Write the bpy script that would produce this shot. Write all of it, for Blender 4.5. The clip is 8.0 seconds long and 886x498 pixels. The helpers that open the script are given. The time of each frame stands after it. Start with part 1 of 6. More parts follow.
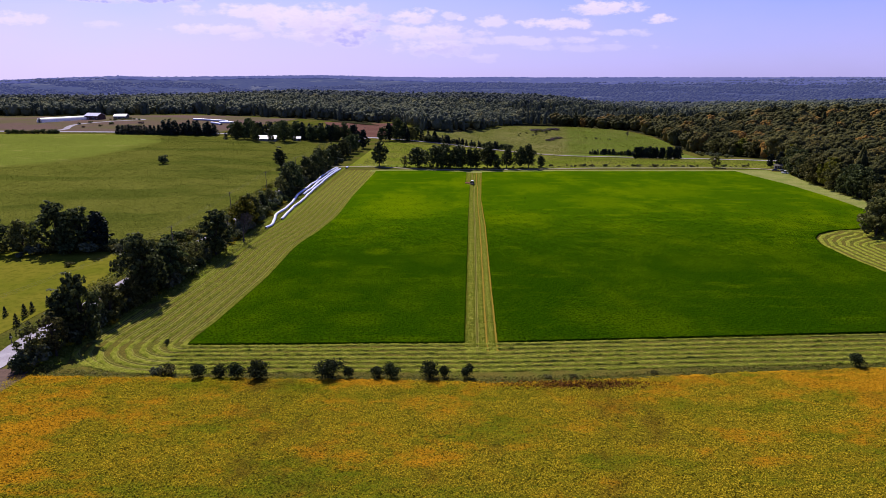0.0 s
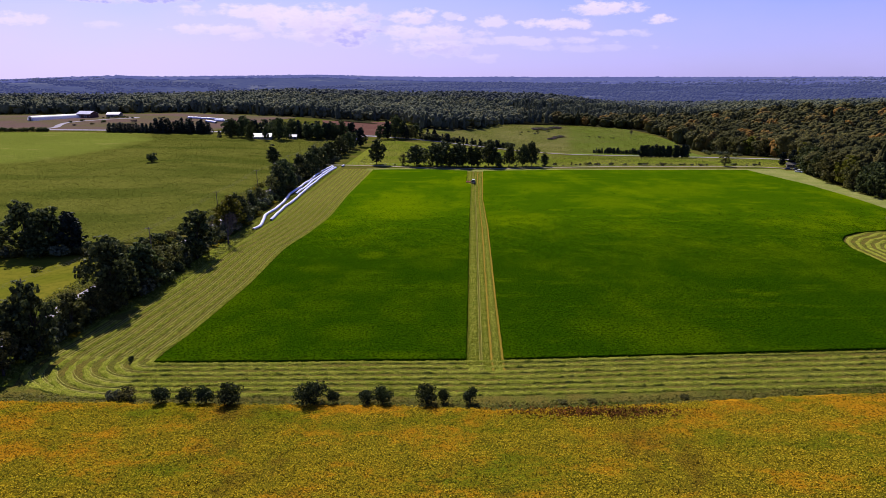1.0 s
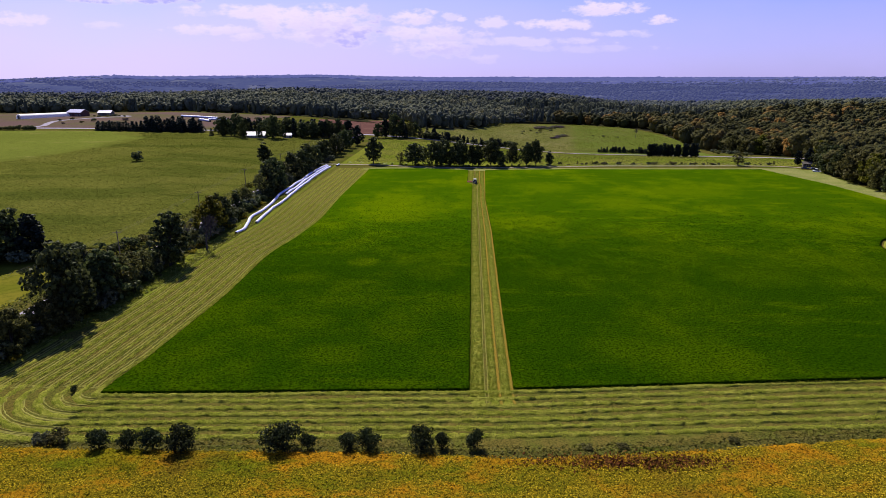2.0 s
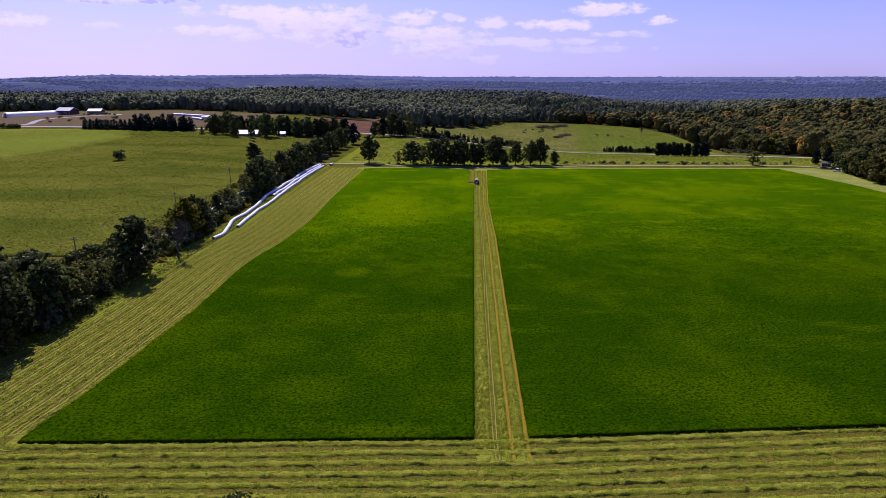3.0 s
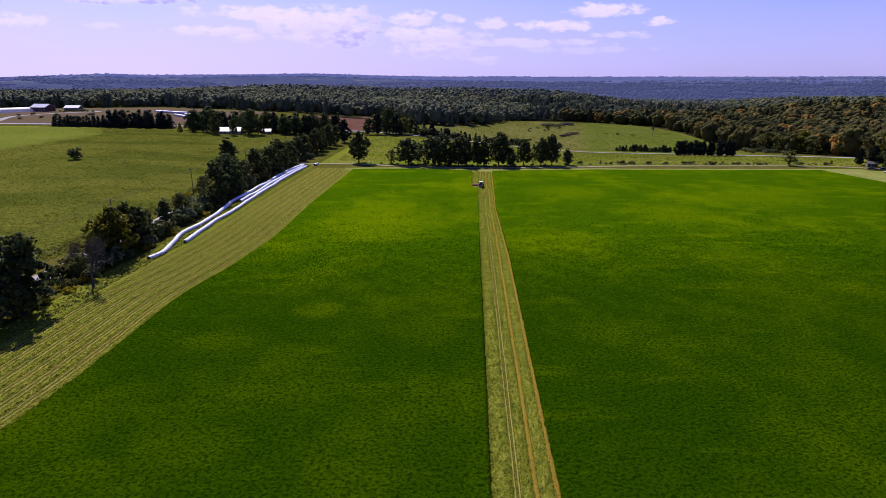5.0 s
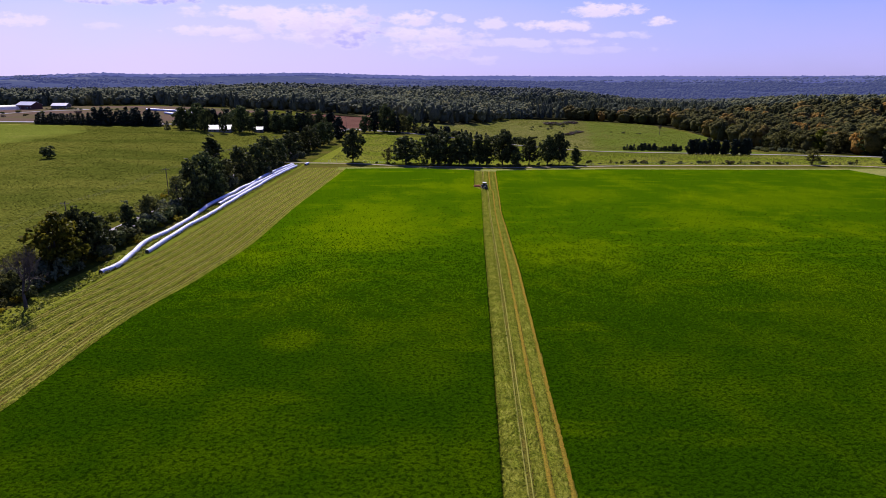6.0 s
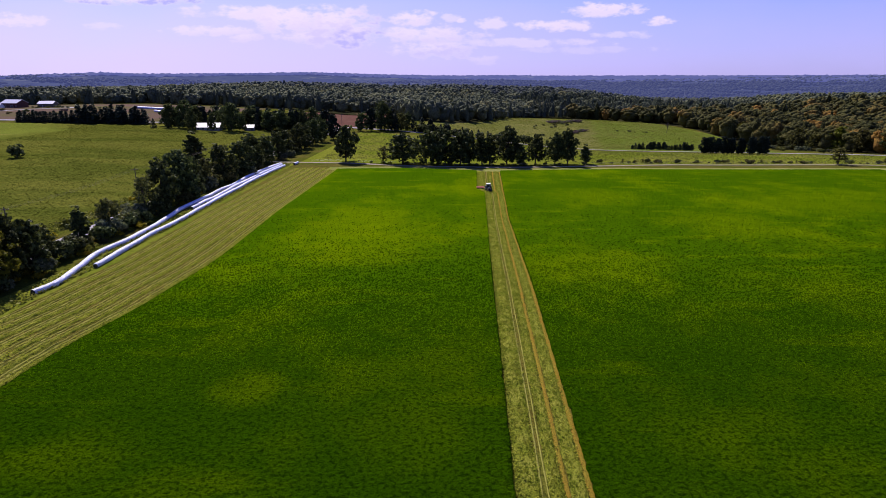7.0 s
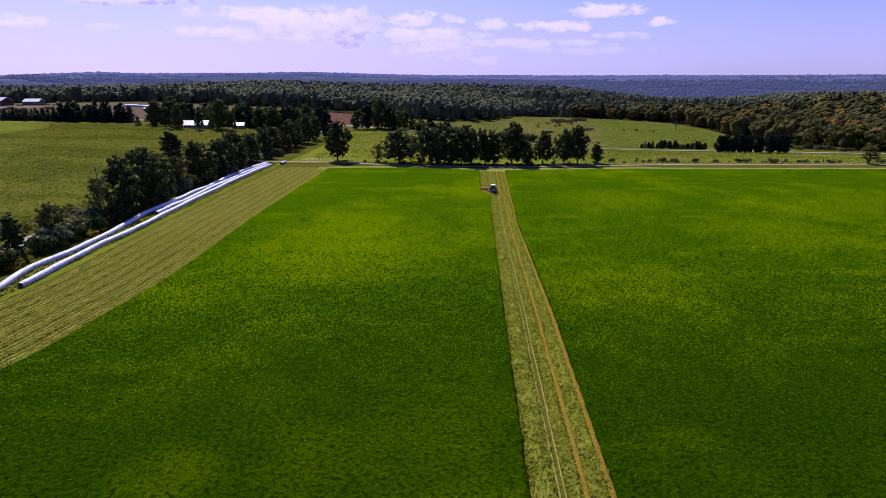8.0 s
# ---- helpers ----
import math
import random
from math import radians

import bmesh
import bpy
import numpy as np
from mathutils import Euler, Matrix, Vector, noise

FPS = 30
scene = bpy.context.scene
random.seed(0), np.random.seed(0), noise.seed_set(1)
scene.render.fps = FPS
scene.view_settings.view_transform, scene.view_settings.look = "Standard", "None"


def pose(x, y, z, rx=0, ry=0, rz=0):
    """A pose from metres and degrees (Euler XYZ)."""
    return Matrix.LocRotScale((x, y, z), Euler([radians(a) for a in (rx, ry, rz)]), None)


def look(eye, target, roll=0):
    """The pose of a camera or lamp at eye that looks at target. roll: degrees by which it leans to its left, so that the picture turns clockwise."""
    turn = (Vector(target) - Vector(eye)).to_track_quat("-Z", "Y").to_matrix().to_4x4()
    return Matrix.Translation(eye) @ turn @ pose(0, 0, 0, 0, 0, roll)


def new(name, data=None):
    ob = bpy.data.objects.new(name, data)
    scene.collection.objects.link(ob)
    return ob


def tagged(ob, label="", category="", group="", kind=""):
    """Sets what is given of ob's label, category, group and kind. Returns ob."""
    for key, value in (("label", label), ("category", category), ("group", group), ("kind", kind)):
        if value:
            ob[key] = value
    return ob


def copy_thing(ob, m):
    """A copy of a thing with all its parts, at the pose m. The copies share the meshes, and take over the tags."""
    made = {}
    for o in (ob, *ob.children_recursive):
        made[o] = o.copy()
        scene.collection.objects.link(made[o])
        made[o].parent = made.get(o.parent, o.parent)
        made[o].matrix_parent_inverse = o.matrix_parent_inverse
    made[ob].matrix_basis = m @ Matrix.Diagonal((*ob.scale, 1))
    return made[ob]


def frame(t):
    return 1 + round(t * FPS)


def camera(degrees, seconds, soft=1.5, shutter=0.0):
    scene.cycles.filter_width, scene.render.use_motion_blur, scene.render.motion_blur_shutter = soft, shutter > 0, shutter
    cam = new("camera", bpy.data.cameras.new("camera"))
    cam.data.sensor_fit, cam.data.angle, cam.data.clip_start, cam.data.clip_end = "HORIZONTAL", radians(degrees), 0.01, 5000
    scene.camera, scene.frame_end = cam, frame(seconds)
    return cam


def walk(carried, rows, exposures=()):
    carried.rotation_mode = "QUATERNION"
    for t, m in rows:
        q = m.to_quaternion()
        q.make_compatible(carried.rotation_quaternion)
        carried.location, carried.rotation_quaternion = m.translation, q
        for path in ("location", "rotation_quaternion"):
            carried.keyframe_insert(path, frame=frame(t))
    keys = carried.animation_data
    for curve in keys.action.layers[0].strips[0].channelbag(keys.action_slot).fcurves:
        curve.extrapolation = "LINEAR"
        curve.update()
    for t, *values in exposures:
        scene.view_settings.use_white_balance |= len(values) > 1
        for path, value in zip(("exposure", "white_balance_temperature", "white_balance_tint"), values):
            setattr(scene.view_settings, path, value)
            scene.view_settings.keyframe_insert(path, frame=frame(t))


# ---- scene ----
cam = camera(73.7, 8.0, soft=0.35)
METRES, EYE, TILT, LEAN, TURN = 150.0, 56.6, -16.2, 0.0, 0.0
ROWS = [
    (0.0, 0.0, 0.0, 0.0, -0.0, 0.0, -0.0),
    (0.5, 0.0004, 0.0454, 0.0025, -0.0, -0.01, -0.0),
    (1.0, 0.0011, 0.0979, 0.0066, 0.01, 0.02, -0.01),
    (1.5, 0.0018, 0.1546, 0.0116, 0.02, 0.05, -0.02),
    (3.0, 0.0037, 0.3386, 0.0313, 0.01, 0.11, -0.04),
    (3.5, 0.004, 0.4014, 0.04, -0.0, 0.12, -0.03),
    (4.0, 0.0041, 0.4657, 0.0492, -0.01, 0.14, -0.02),
    (4.5, 0.0047, 0.5308, 0.0585, -0.02, 0.16, -0.06),
    (6.0, 0.0051, 0.7264, 0.0844, -0.05, 0.17, -0.07),
    (6.5, 0.0054, 0.7928, 0.0934, -0.05, 0.17, -0.05),
    (7.0, 0.006, 0.8584, 0.1023, -0.04, 0.17, -0.03),
    (7.5, 0.007, 0.9252, 0.1112, -0.02, 0.18, -0.02),
    (8.0, 0.0077, 0.9926, 0.1191, -0.01, 0.21, -0.03),
]
walk(cam, [(t, pose(0, 0, EYE, TILT, LEAN, TURN) @ pose(METRES * x, METRES * y, METRES * z, 90 + pitch, roll, yaw)) for t, x, y, z, yaw, pitch, roll in ROWS], exposures=((0.0, 0.6), (8.0, 0.6)))

# ---- sun, sky, exposure ----
SUN_EL, SUN_AZ = radians(45), radians(-23)          # the sun stands ahead and to the left
sun = new("sun", bpy.data.lights.new("sun", "SUN"))
sun.data.energy, sun.data.angle, sun.data.color = 5.0, radians(0.53), (1.0, 0.93, 0.82)
SUN_WAY = Vector((math.sin(SUN_AZ) * math.cos(SUN_EL), math.cos(SUN_AZ) * math.cos(SUN_EL), math.sin(SUN_EL)))
sun.matrix_world = look((0, 0, 300), Vector((0, 0, 300)) - SUN_WAY)


class Nodes:
    """Small helper to wire shader nodes."""

    def __init__(self, tree):
        self.t = tree
        tree.nodes.clear()

    def add(self, kind, **k):
        n = self.t.nodes.new(kind)
        for a, v in k.items():
            if a == "operation":
                n.operation = v
            elif a == "blend":
                n.blend_type = v
            elif a == "sky":
                n.sky_type = v
        return n

    def put(self, sock, v):
        if isinstance(v, bpy.types.NodeSocket):
            self.t.links.new(v, sock)
        else:
            sock.default_value = v

    def math(self, op, a, b=0.0, c=None, clamp=False):
        n = self.add("ShaderNodeMath", operation=op)
        n.use_clamp = clamp
        self.put(n.inputs[0], a)
        self.put(n.inputs[1], b)
        if c is not None:
            self.put(n.inputs[2], c)
        return n.outputs[0]

    def step(self, v, lo, hi):
        n = self.add("ShaderNodeMapRange")
        n.interpolation_type = "SMOOTHSTEP"
        self.put(n.inputs[0], v)
        self.put(n.inputs[1], lo)
        self.put(n.inputs[2], hi)
        return n.outputs[0]

    def mix(self, f, a, b, blend="MIX"):
        n = self.add("ShaderNodeMixRGB", blend=blend)
        self.put(n.inputs[0], f)
        self.put(n.inputs[1], a if isinstance(a, bpy.types.NodeSocket) else (*a, 1))
        self.put(n.inputs[2], b if isinstance(b, bpy.types.NodeSocket) else (*b, 1))
        return n.outputs[0]

    def noise(self, vec, scale, detail=4.0, rough=0.55):
        n = self.add("ShaderNodeTexNoise")
        self.put(n.inputs["Vector"], vec)
        n.inputs["Scale"].default_value = scale
        n.inputs["Detail"].default_value = detail
        n.inputs["Roughness"].default_value = rough
        return n.outputs["Fac"]

    def scaled(self, vec, sx, sy, sz):
        n = self.add("ShaderNodeMapping")
        self.put(n.inputs["Vector"], vec)
        n.inputs["Scale"].default_value = (sx, sy, sz)
        return n.outputs[0]


world = bpy.data.worlds.new("world")
scene.world = world
world.use_nodes = True
W = Nodes(world.node_tree)
sky = W.add("ShaderNodeTexSky", sky="NISHITA")
sky.sun_disc, sky.sun_elevation, sky.sun_rotation = False, SUN_EL, SUN_AZ
sky.air_density, sky.dust_density, sky.ozone_density = 1.0, 0.6, 2.5
way = W.add("ShaderNodeTexCoord").outputs["Generated"]
sep = W.add("ShaderNodeSeparateXYZ")
W.put(sep.inputs[0], way)
ahead = W.math("MAXIMUM", sep.outputs[1], 0.05)
su, sv = W.math("DIVIDE", sep.outputs[0], ahead), W.math("DIVIDE", sep.outputs[2], ahead)
comb = W.add("ShaderNodeCombineXYZ")
W.put(comb.inputs[0], su)
W.put(comb.inputs[1], W.math("MULTIPLY", sv, 2.2))
billow = W.noise(comb.outputs[0], 42.0, 9.0, 0.6)
lump = W.noise(comb.outputs[0], 15.0, 3.0, 0.5)
wisp = W.noise(comb.outputs[0], 5.0, 5.0, 0.5)
ragged = W.math("ADD", W.math("MULTIPLY", W.math("SUBTRACT", billow, 0.5), 4.2), W.math("MULTIPLY", W.math("SUBTRACT", lump, 0.5), 3.4))
clouds, shade = None, None
# cumulus clouds low over the horizon: bearing, height, half width, half height, thickness, shade of the underside
for u0, v0, a, b, k, dark in (
        (-0.3155, 0.1002, 0.0428, 0.0091, 0.9, 0.1),
        (-0.2361, 0.0885, 0.0555, 0.0183, 1, 0.3),
        (-0.1737, 0.0852, 0.0555, 0.0217, 1, 0.5),
        (-0.1428, 0.0734, 0.0377, 0.0185, 1, 0.9),
        (-0.2017, 0.0649, 0.0540, 0.0102, 0.8, 0.7),
        (-0.0171, 0.0666, 0.0675, 0.0118, 0.85, 0.4),
        (-0.0081, 0.0479, 0.0561, 0.0137, 0.75, 0.8),
        (-0.0743, 0.0444, 0.0163, 0.0077, 0.7, 0.9),
        (-0.0420, 0.0919, 0.0357, 0.0100, 0.95, 0.2),
        (0.0098, 0.0935, 0.0161, 0.0050, 0.6, 0.1),
        (0.0304, 0.0894, 0.0072, 0.0033, 0.8, 0.1),
        (0.0752, 0.0852, 0.0233, 0.0075, 0.75, 0.1),
        (0.1801, 0.0818, 0.0538, 0.0075, 0.9, 0.1),
        (0.2563, 0.1052, 0.0534, 0.0083, 1, 0.15),
        (0.3505, 0.0894, 0.0241, 0.0058, 0.95, 0.1),
        (0.2888, 0.0683, 0.0450, 0.0051, 0.5, 0.1),
        (-0.3630, 0.0734, 0.0719, 0.0067, 0.75, 0.3),
        (-0.3171, 0.0641, 0.0234, 0.0068, 0.7, 0.5),
        (-0.6763, 0.0877, 0.0403, 0.0092, 0.7, 0.1),
        (-0.4779, 0.1176, 0.0887, 0.0057, 0.95, 1.2),
        (-0.3998, 0.1035, 0.0196, 0.0074, 0.7, 0.2),
        (0.1093, 0.0564, 0.1174, 0.0060, 0.5, 0.1),
        (0.0673, 0.0307, 0.0218, 0.0069, 0.4, 0.9),
        (-0.5414, 0.0810, 0.0269, 0.0050, 0.4, 0.1),
        (-0.3647, 0.0985, 0.0268, 0.0058, 0.4, 0.1),
        (0.2319, 0.0453, 0.0815, 0.0051, 0.25, 0.1)):
    du, dv = W.math("MULTIPLY", W.math("SUBTRACT", su, u0), 0.85 / a), W.math("MULTIPLY", W.math("SUBTRACT", sv, v0), 0.85 / b)
    e = W.math("ADD", W.math("POWER", W.math("ABSOLUTE", du), 2.0), W.math("POWER", W.math("ABSOLUTE", dv), 2.0))
    m = W.math("MULTIPLY", W.step(W.math("ADD", W.math("SUBTRACT", 1.25, e), ragged), -0.1, 1.2), k, clamp=True)
    d = W.math("MULTIPLY", m, W.math("MULTIPLY", W.step(W.math("ADD", W.math("SUBTRACT", W.math("MULTIPLY", du, 0.35), dv), W.math("MULTIPLY", ragged, 0.8)), -0.7, 0.8), dark), clamp=True)
    clouds = m if clouds is None else W.math("MAXIMUM", clouds, m)
    shade = d if shade is None else W.math("MAXIMUM", shade, d)
base_sky = W.mix(1.0, sky.outputs[0], (0.72, 0.76, 1.62), "MULTIPLY")
haze = W.math("MULTIPLY", W.math("SUBTRACT", 1.0, W.step(sv, 0.02, 0.24)), W.math("ADD", 0.45, W.math("MULTIPLY", wisp, 0.55)))
haze_col = W.mix(W.step(su, -0.7, 0.5), (8.7, 7.3, 12.2), (6.5, 5.6, 12.2))
haze = W.math("MULTIPLY", haze, W.math("ADD", 0.75, W.math("MULTIPLY", W.step(su, 0.6, -0.5), 0.35)), clamp=True)
white_sky = W.mix(haze, base_sky, haze_col)
cloud_col = W.mix(shade, (11.0, 9.1, 12.8), (5.0, 4.7, 11.0))
full_sky = W.mix(W.math("MULTIPLY", clouds, 0.8), white_sky, cloud_col)
bg = W.add("ShaderNodeBackground")
W.put(bg.inputs["Color"], full_sky)
bg.inputs["Strength"].default_value = 0.06
W.put(W.add("ShaderNodeOutputWorld").inputs["Surface"], bg.outputs[0])


# ---- materials ----
def coat(name, colours, big=0.05, small=2.0, rough=0.9, bump=0.3, bump_scale=None, spec=0.0, metal=0.0, mixer=None, haze_glow=None, through_light=0.0, crisp=(0.42, 0.72)):
    """A weathered surface: two or three colours over a broad and a fine noise, with fine relief."""
    m = bpy.data.materials.new(name)
    m.use_nodes = True
    N = Nodes(m.node_tree)
    place = N.add("ShaderNodeNewGeometry").outputs["Position"]
    f1 = N.noise(place, big, 5.0, 0.55)
    f2 = N.noise(place, small, 5.0, 0.65)
    col = N.mix(N.step(f1, 0.36, 0.64), colours[0], colours[1])
    third = colours[2] if len(colours) > 2 else [c * 0.55 for c in colours[0]]
    col = N.mix(N.math("MULTIPLY", N.step(f2, *crisp), 0.75), col, third)
    if mixer:
        col = mixer(N, place, col)
    b = N.add("ShaderNodeBsdfPrincipled")
    N.put(b.inputs["Base Color"], col)
    b.inputs["Roughness"].default_value, b.inputs["Metallic"].default_value = rough, metal
    b.inputs["Specular IOR Level"].default_value = spec
    if bump:
        bp = N.add("ShaderNodeBump")
        bp.inputs["Strength"].default_value, bp.inputs["Distance"].default_value = 1.0, bump
        N.put(bp.inputs["Height"], N.noise(place, bump_scale or small * 1.5, 6.0, 0.7))
        N.put(b.inputs["Normal"], bp.outputs[0])
    out = b.outputs[0]
    if through_light:
        tr = N.add("ShaderNodeBsdfTranslucent")
        N.put(tr.inputs["Color"], col)
        ms = N.add("ShaderNodeMixShader")
        ms.inputs[0].default_value = through_light
        N.put(ms.inputs[1], out)
        N.put(ms.inputs[2], tr.outputs[0])
        out = ms.outputs[0]
    # Air haze of the far land, mixed into the surface as emission.
    if haze_glow:
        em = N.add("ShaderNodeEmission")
        em.inputs["Color"].default_value, em.inputs["Strength"].default_value = (*haze_glow[0], 1), 1.0
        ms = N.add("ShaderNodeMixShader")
        ms.inputs[0].default_value = haze_glow[1]
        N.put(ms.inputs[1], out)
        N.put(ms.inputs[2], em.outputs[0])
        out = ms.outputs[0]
    N.put(N.add("ShaderNodeOutputMaterial").inputs["Surface"], out)
    return m


def leaves(name, a, b, light=0.22, tone=0.35):
    """Foliage: every leaf clump differs a little, and every tree too."""
    m = bpy.data.materials.new(name)
    m.use_nodes = True
    N = Nodes(m.node_tree)
    g = N.add("ShaderNodeNewGeometry")
    o = N.add("ShaderNodeObjectInfo")
    col = N.mix(g.outputs["Random Per Island"], a, b)
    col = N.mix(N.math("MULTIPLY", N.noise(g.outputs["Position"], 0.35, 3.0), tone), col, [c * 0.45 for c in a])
    hs = N.add("ShaderNodeHueSaturation")
    N.put(hs.inputs["Hue"], N.math("ADD", 0.485, N.math("MULTIPLY", o.outputs["Random"], 0.03)))
    N.put(hs.inputs["Value"], N.math("ADD", 0.75, N.math("MULTIPLY", o.outputs["Random"], 0.5)))
    N.put(hs.inputs["Color"], col)
    d = N.add("ShaderNodeBsdfPrincipled")
    N.put(d.inputs["Base Color"], hs.outputs[0])
    d.inputs["Roughness"].default_value, d.inputs["Specular IOR Level"].default_value = 0.55, 0.04
    t = N.add("ShaderNodeBsdfTranslucent")
    N.put(t.inputs["Color"], hs.outputs[0])
    ms = N.add("ShaderNodeMixShader")
    ms.inputs[0].default_value = light
    N.put(ms.inputs[1], d.outputs[0])
    N.put(ms.inputs[2], t.outputs[0])
    N.put(N.add("ShaderNodeOutputMaterial").inputs["Surface"], ms.outputs[0])
    return m


def woods_paint(name, a, b, c, patch=0.02, haze_glow=None):
    """Joined far woods: hue changes from tree to tree by a stored tone, and over large stands."""
    m = bpy.data.materials.new(name)
    m.use_nodes = True
    N = Nodes(m.node_tree)
    place = N.add("ShaderNodeNewGeometry").outputs["Position"]
    at = N.add("ShaderNodeAttribute")
    at.attribute_name = "tone"
    isle = N.add("ShaderNodeNewGeometry").outputs["Random Per Island"]
    col = N.mix(N.math("ADD", N.math("MULTIPLY", at.outputs["Fac"], 0.65), N.math("MULTIPLY", isle, 0.35)), a, b)
    col = N.mix(N.math("MULTIPLY", N.step(N.noise(place, patch, 3.0), 0.45, 0.65), N.step(at.outputs["Fac"], 0.55, 0.95)), col, c)
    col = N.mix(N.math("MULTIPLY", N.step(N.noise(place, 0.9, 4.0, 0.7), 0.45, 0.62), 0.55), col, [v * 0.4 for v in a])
    d = N.add("ShaderNodeBsdfPrincipled")
    N.put(d.inputs["Base Color"], col)
    d.inputs["Roughness"].default_value, d.inputs["Specular IOR Level"].default_value = 0.6, 0.03
    bp = N.add("ShaderNodeBump")
    bp.inputs["Strength"].default_value, bp.inputs["Distance"].default_value = 1.0, 1.2
    N.put(bp.inputs["Height"], N.noise(place, 0.8, 5.0, 0.75))
    N.put(d.inputs["Normal"], bp.outputs[0])
    t = N.add("ShaderNodeBsdfTranslucent")
    N.put(t.inputs["Color"], col)
    ms = N.add("ShaderNodeMixShader")
    ms.inputs[0].default_value = 0.40
    N.put(ms.inputs[1], d.outputs[0])
    N.put(ms.inputs[2], t.outputs[0])
    out = ms.outputs[0]
    # Haze over distant crowns is added as emission over their leaf colour.
    if haze_glow:
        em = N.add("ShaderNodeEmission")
        em.inputs["Color"].default_value, em.inputs["Strength"].default_value = (*haze_glow[0], 1), 1.0
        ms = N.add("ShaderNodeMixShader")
        ms.inputs[0].default_value = haze_glow[1]
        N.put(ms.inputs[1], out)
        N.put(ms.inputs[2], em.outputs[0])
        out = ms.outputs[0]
    N.put(N.add("ShaderNodeOutputMaterial").inputs["Surface"], out)
    return m


def soy_spots(N, place, col):
    """Ripening beans: broad orange, withered and still green areas, more orange by the road."""
    sep = N.add("ShaderNodeSeparateXYZ")
    N.put(sep.inputs[0], place)
    roadside = N.math("ADD", N.math("MULTIPLY", N.step(sep.outputs[0], -44, -70), N.step(sep.outputs[1], 95, 86)), N.math("MULTIPLY", N.step(sep.outputs[0], 48, 82), 0.5))
    headland = N.step(sep.outputs[1], 95.5, 99.5)
    f = N.math("ADD", N.noise(N.scaled(place, 1, 1.6, 1), 0.085, 8.0, 0.74), N.math("MULTIPLY", N.math("ADD", roadside, N.math("MULTIPLY", headland, 0.5)), 0.14))
    col = N.mix(N.math("MULTIPLY", N.step(f, 0.505, 0.65), 0.8), col, (0.44, 0.200, 0.010))
    col = N.mix(N.math("MULTIPLY", N.step(N.noise(N.scaled(place, 0.8, 2.0, 1), 0.05, 8.0, 0.72), 0.49, 0.64), 0.75), col, (0.105, 0.135, 0.006))
    return N.mix(N.math("MULTIPLY", N.step(N.noise(N.scaled(place, 1.3, 1, 1), 0.037, 7.0, 0.7), 0.54, 0.68), 0.65), col, (0.120, 0.066, 0.010))


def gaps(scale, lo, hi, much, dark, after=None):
    """Dark noise that paints the shade between the leaf clumps of a crop."""
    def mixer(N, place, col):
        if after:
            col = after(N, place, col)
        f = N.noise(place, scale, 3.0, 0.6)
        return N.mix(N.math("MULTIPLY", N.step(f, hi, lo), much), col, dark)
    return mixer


PALE_SPOTS = ((-21.9, 190.3, 3.6, 3.6, 1.0), (-19, 259, 15, 20, 0.8), (-29.3, 148, 5.3, 4.2, 0.6), (-21, 132, 6, 4.2, 0.6), (-2.5, 181.6, 5.4, 6, 0.5), (35.5, 134.8, 7, 4.3, 0.6), (68, 198, 10, 7, 0.5),
              (33, 241, 12, 7, 0.7), (73, 273, 12, 13, 0.6), (82.6, 177, 11, 7, 0.5), (-35, 177, 6.1, 3.8, 0.6), (110, 300, 20, 14, 0.5), (48, 310, 14, 12, 0.5))


def alfalfa_patches(N, place, col):
    """Paler yellow-green patches across the stand: drifting streaks, and some at known spots."""
    sep = N.add("ShaderNodeSeparateXYZ")
    N.put(sep.inputs[0], place)
    ragged = N.math("MULTIPLY", N.math("SUBTRACT", N.noise(place, 0.16, 6.0, 0.7), 0.5), 3.0)
    pale = N.math("MULTIPLY", N.step(N.noise(N.scaled(place, 1, 0.8, 1), 0.030, 7.0, 0.66), 0.46, 0.66), 0.75)
    pale = N.math("MAXIMUM", pale, N.math("MULTIPLY", N.step(N.noise(N.scaled(place, 0.7, 2.6, 1), 0.05, 6.0, 0.65), 0.52, 0.70), 0.75))
    for x, y, a, b, k in PALE_SPOTS:
        e = N.math("ADD", N.math("POWER", N.math("ABSOLUTE", N.math("DIVIDE", N.math("SUBTRACT", sep.outputs[0], x), a * 1.25)), 2.0),
                   N.math("POWER", N.math("ABSOLUTE", N.math("DIVIDE", N.math("SUBTRACT", sep.outputs[1], y), b * 1.25)), 2.0))
        pale = N.math("MAXIMUM", pale, N.math("MULTIPLY", N.step(N.math("ADD", e, ragged), 1.6, -0.4), k * 1.1), clamp=True)
    return N.mix(pale, col, (2.5, 1.7, 1.0), "MULTIPLY")


def bean_shade_bands(N, place, col):
    """Shading of the slope's swells, painted as darker bands, and the smooth pale hay on its far rise."""
    f = N.noise(N.scaled(place, 0.30, 1, 0), 0.034, 6.0, 0.62)
    col = N.mix(N.math("MULTIPLY", N.step(f, 0.47, 0.60), 0.8), col, (0.070, 0.084, 0.012))
    hay = N.mix(N.step(N.noise(N.scaled(place, 0.3, 1, 0), 0.06, 6.0, 0.7), 0.54, 0.66), (0.128, 0.148, 0.023), (0.190, 0.182, 0.045))
    return N.mix(pale_rise(N, place), col, hay)


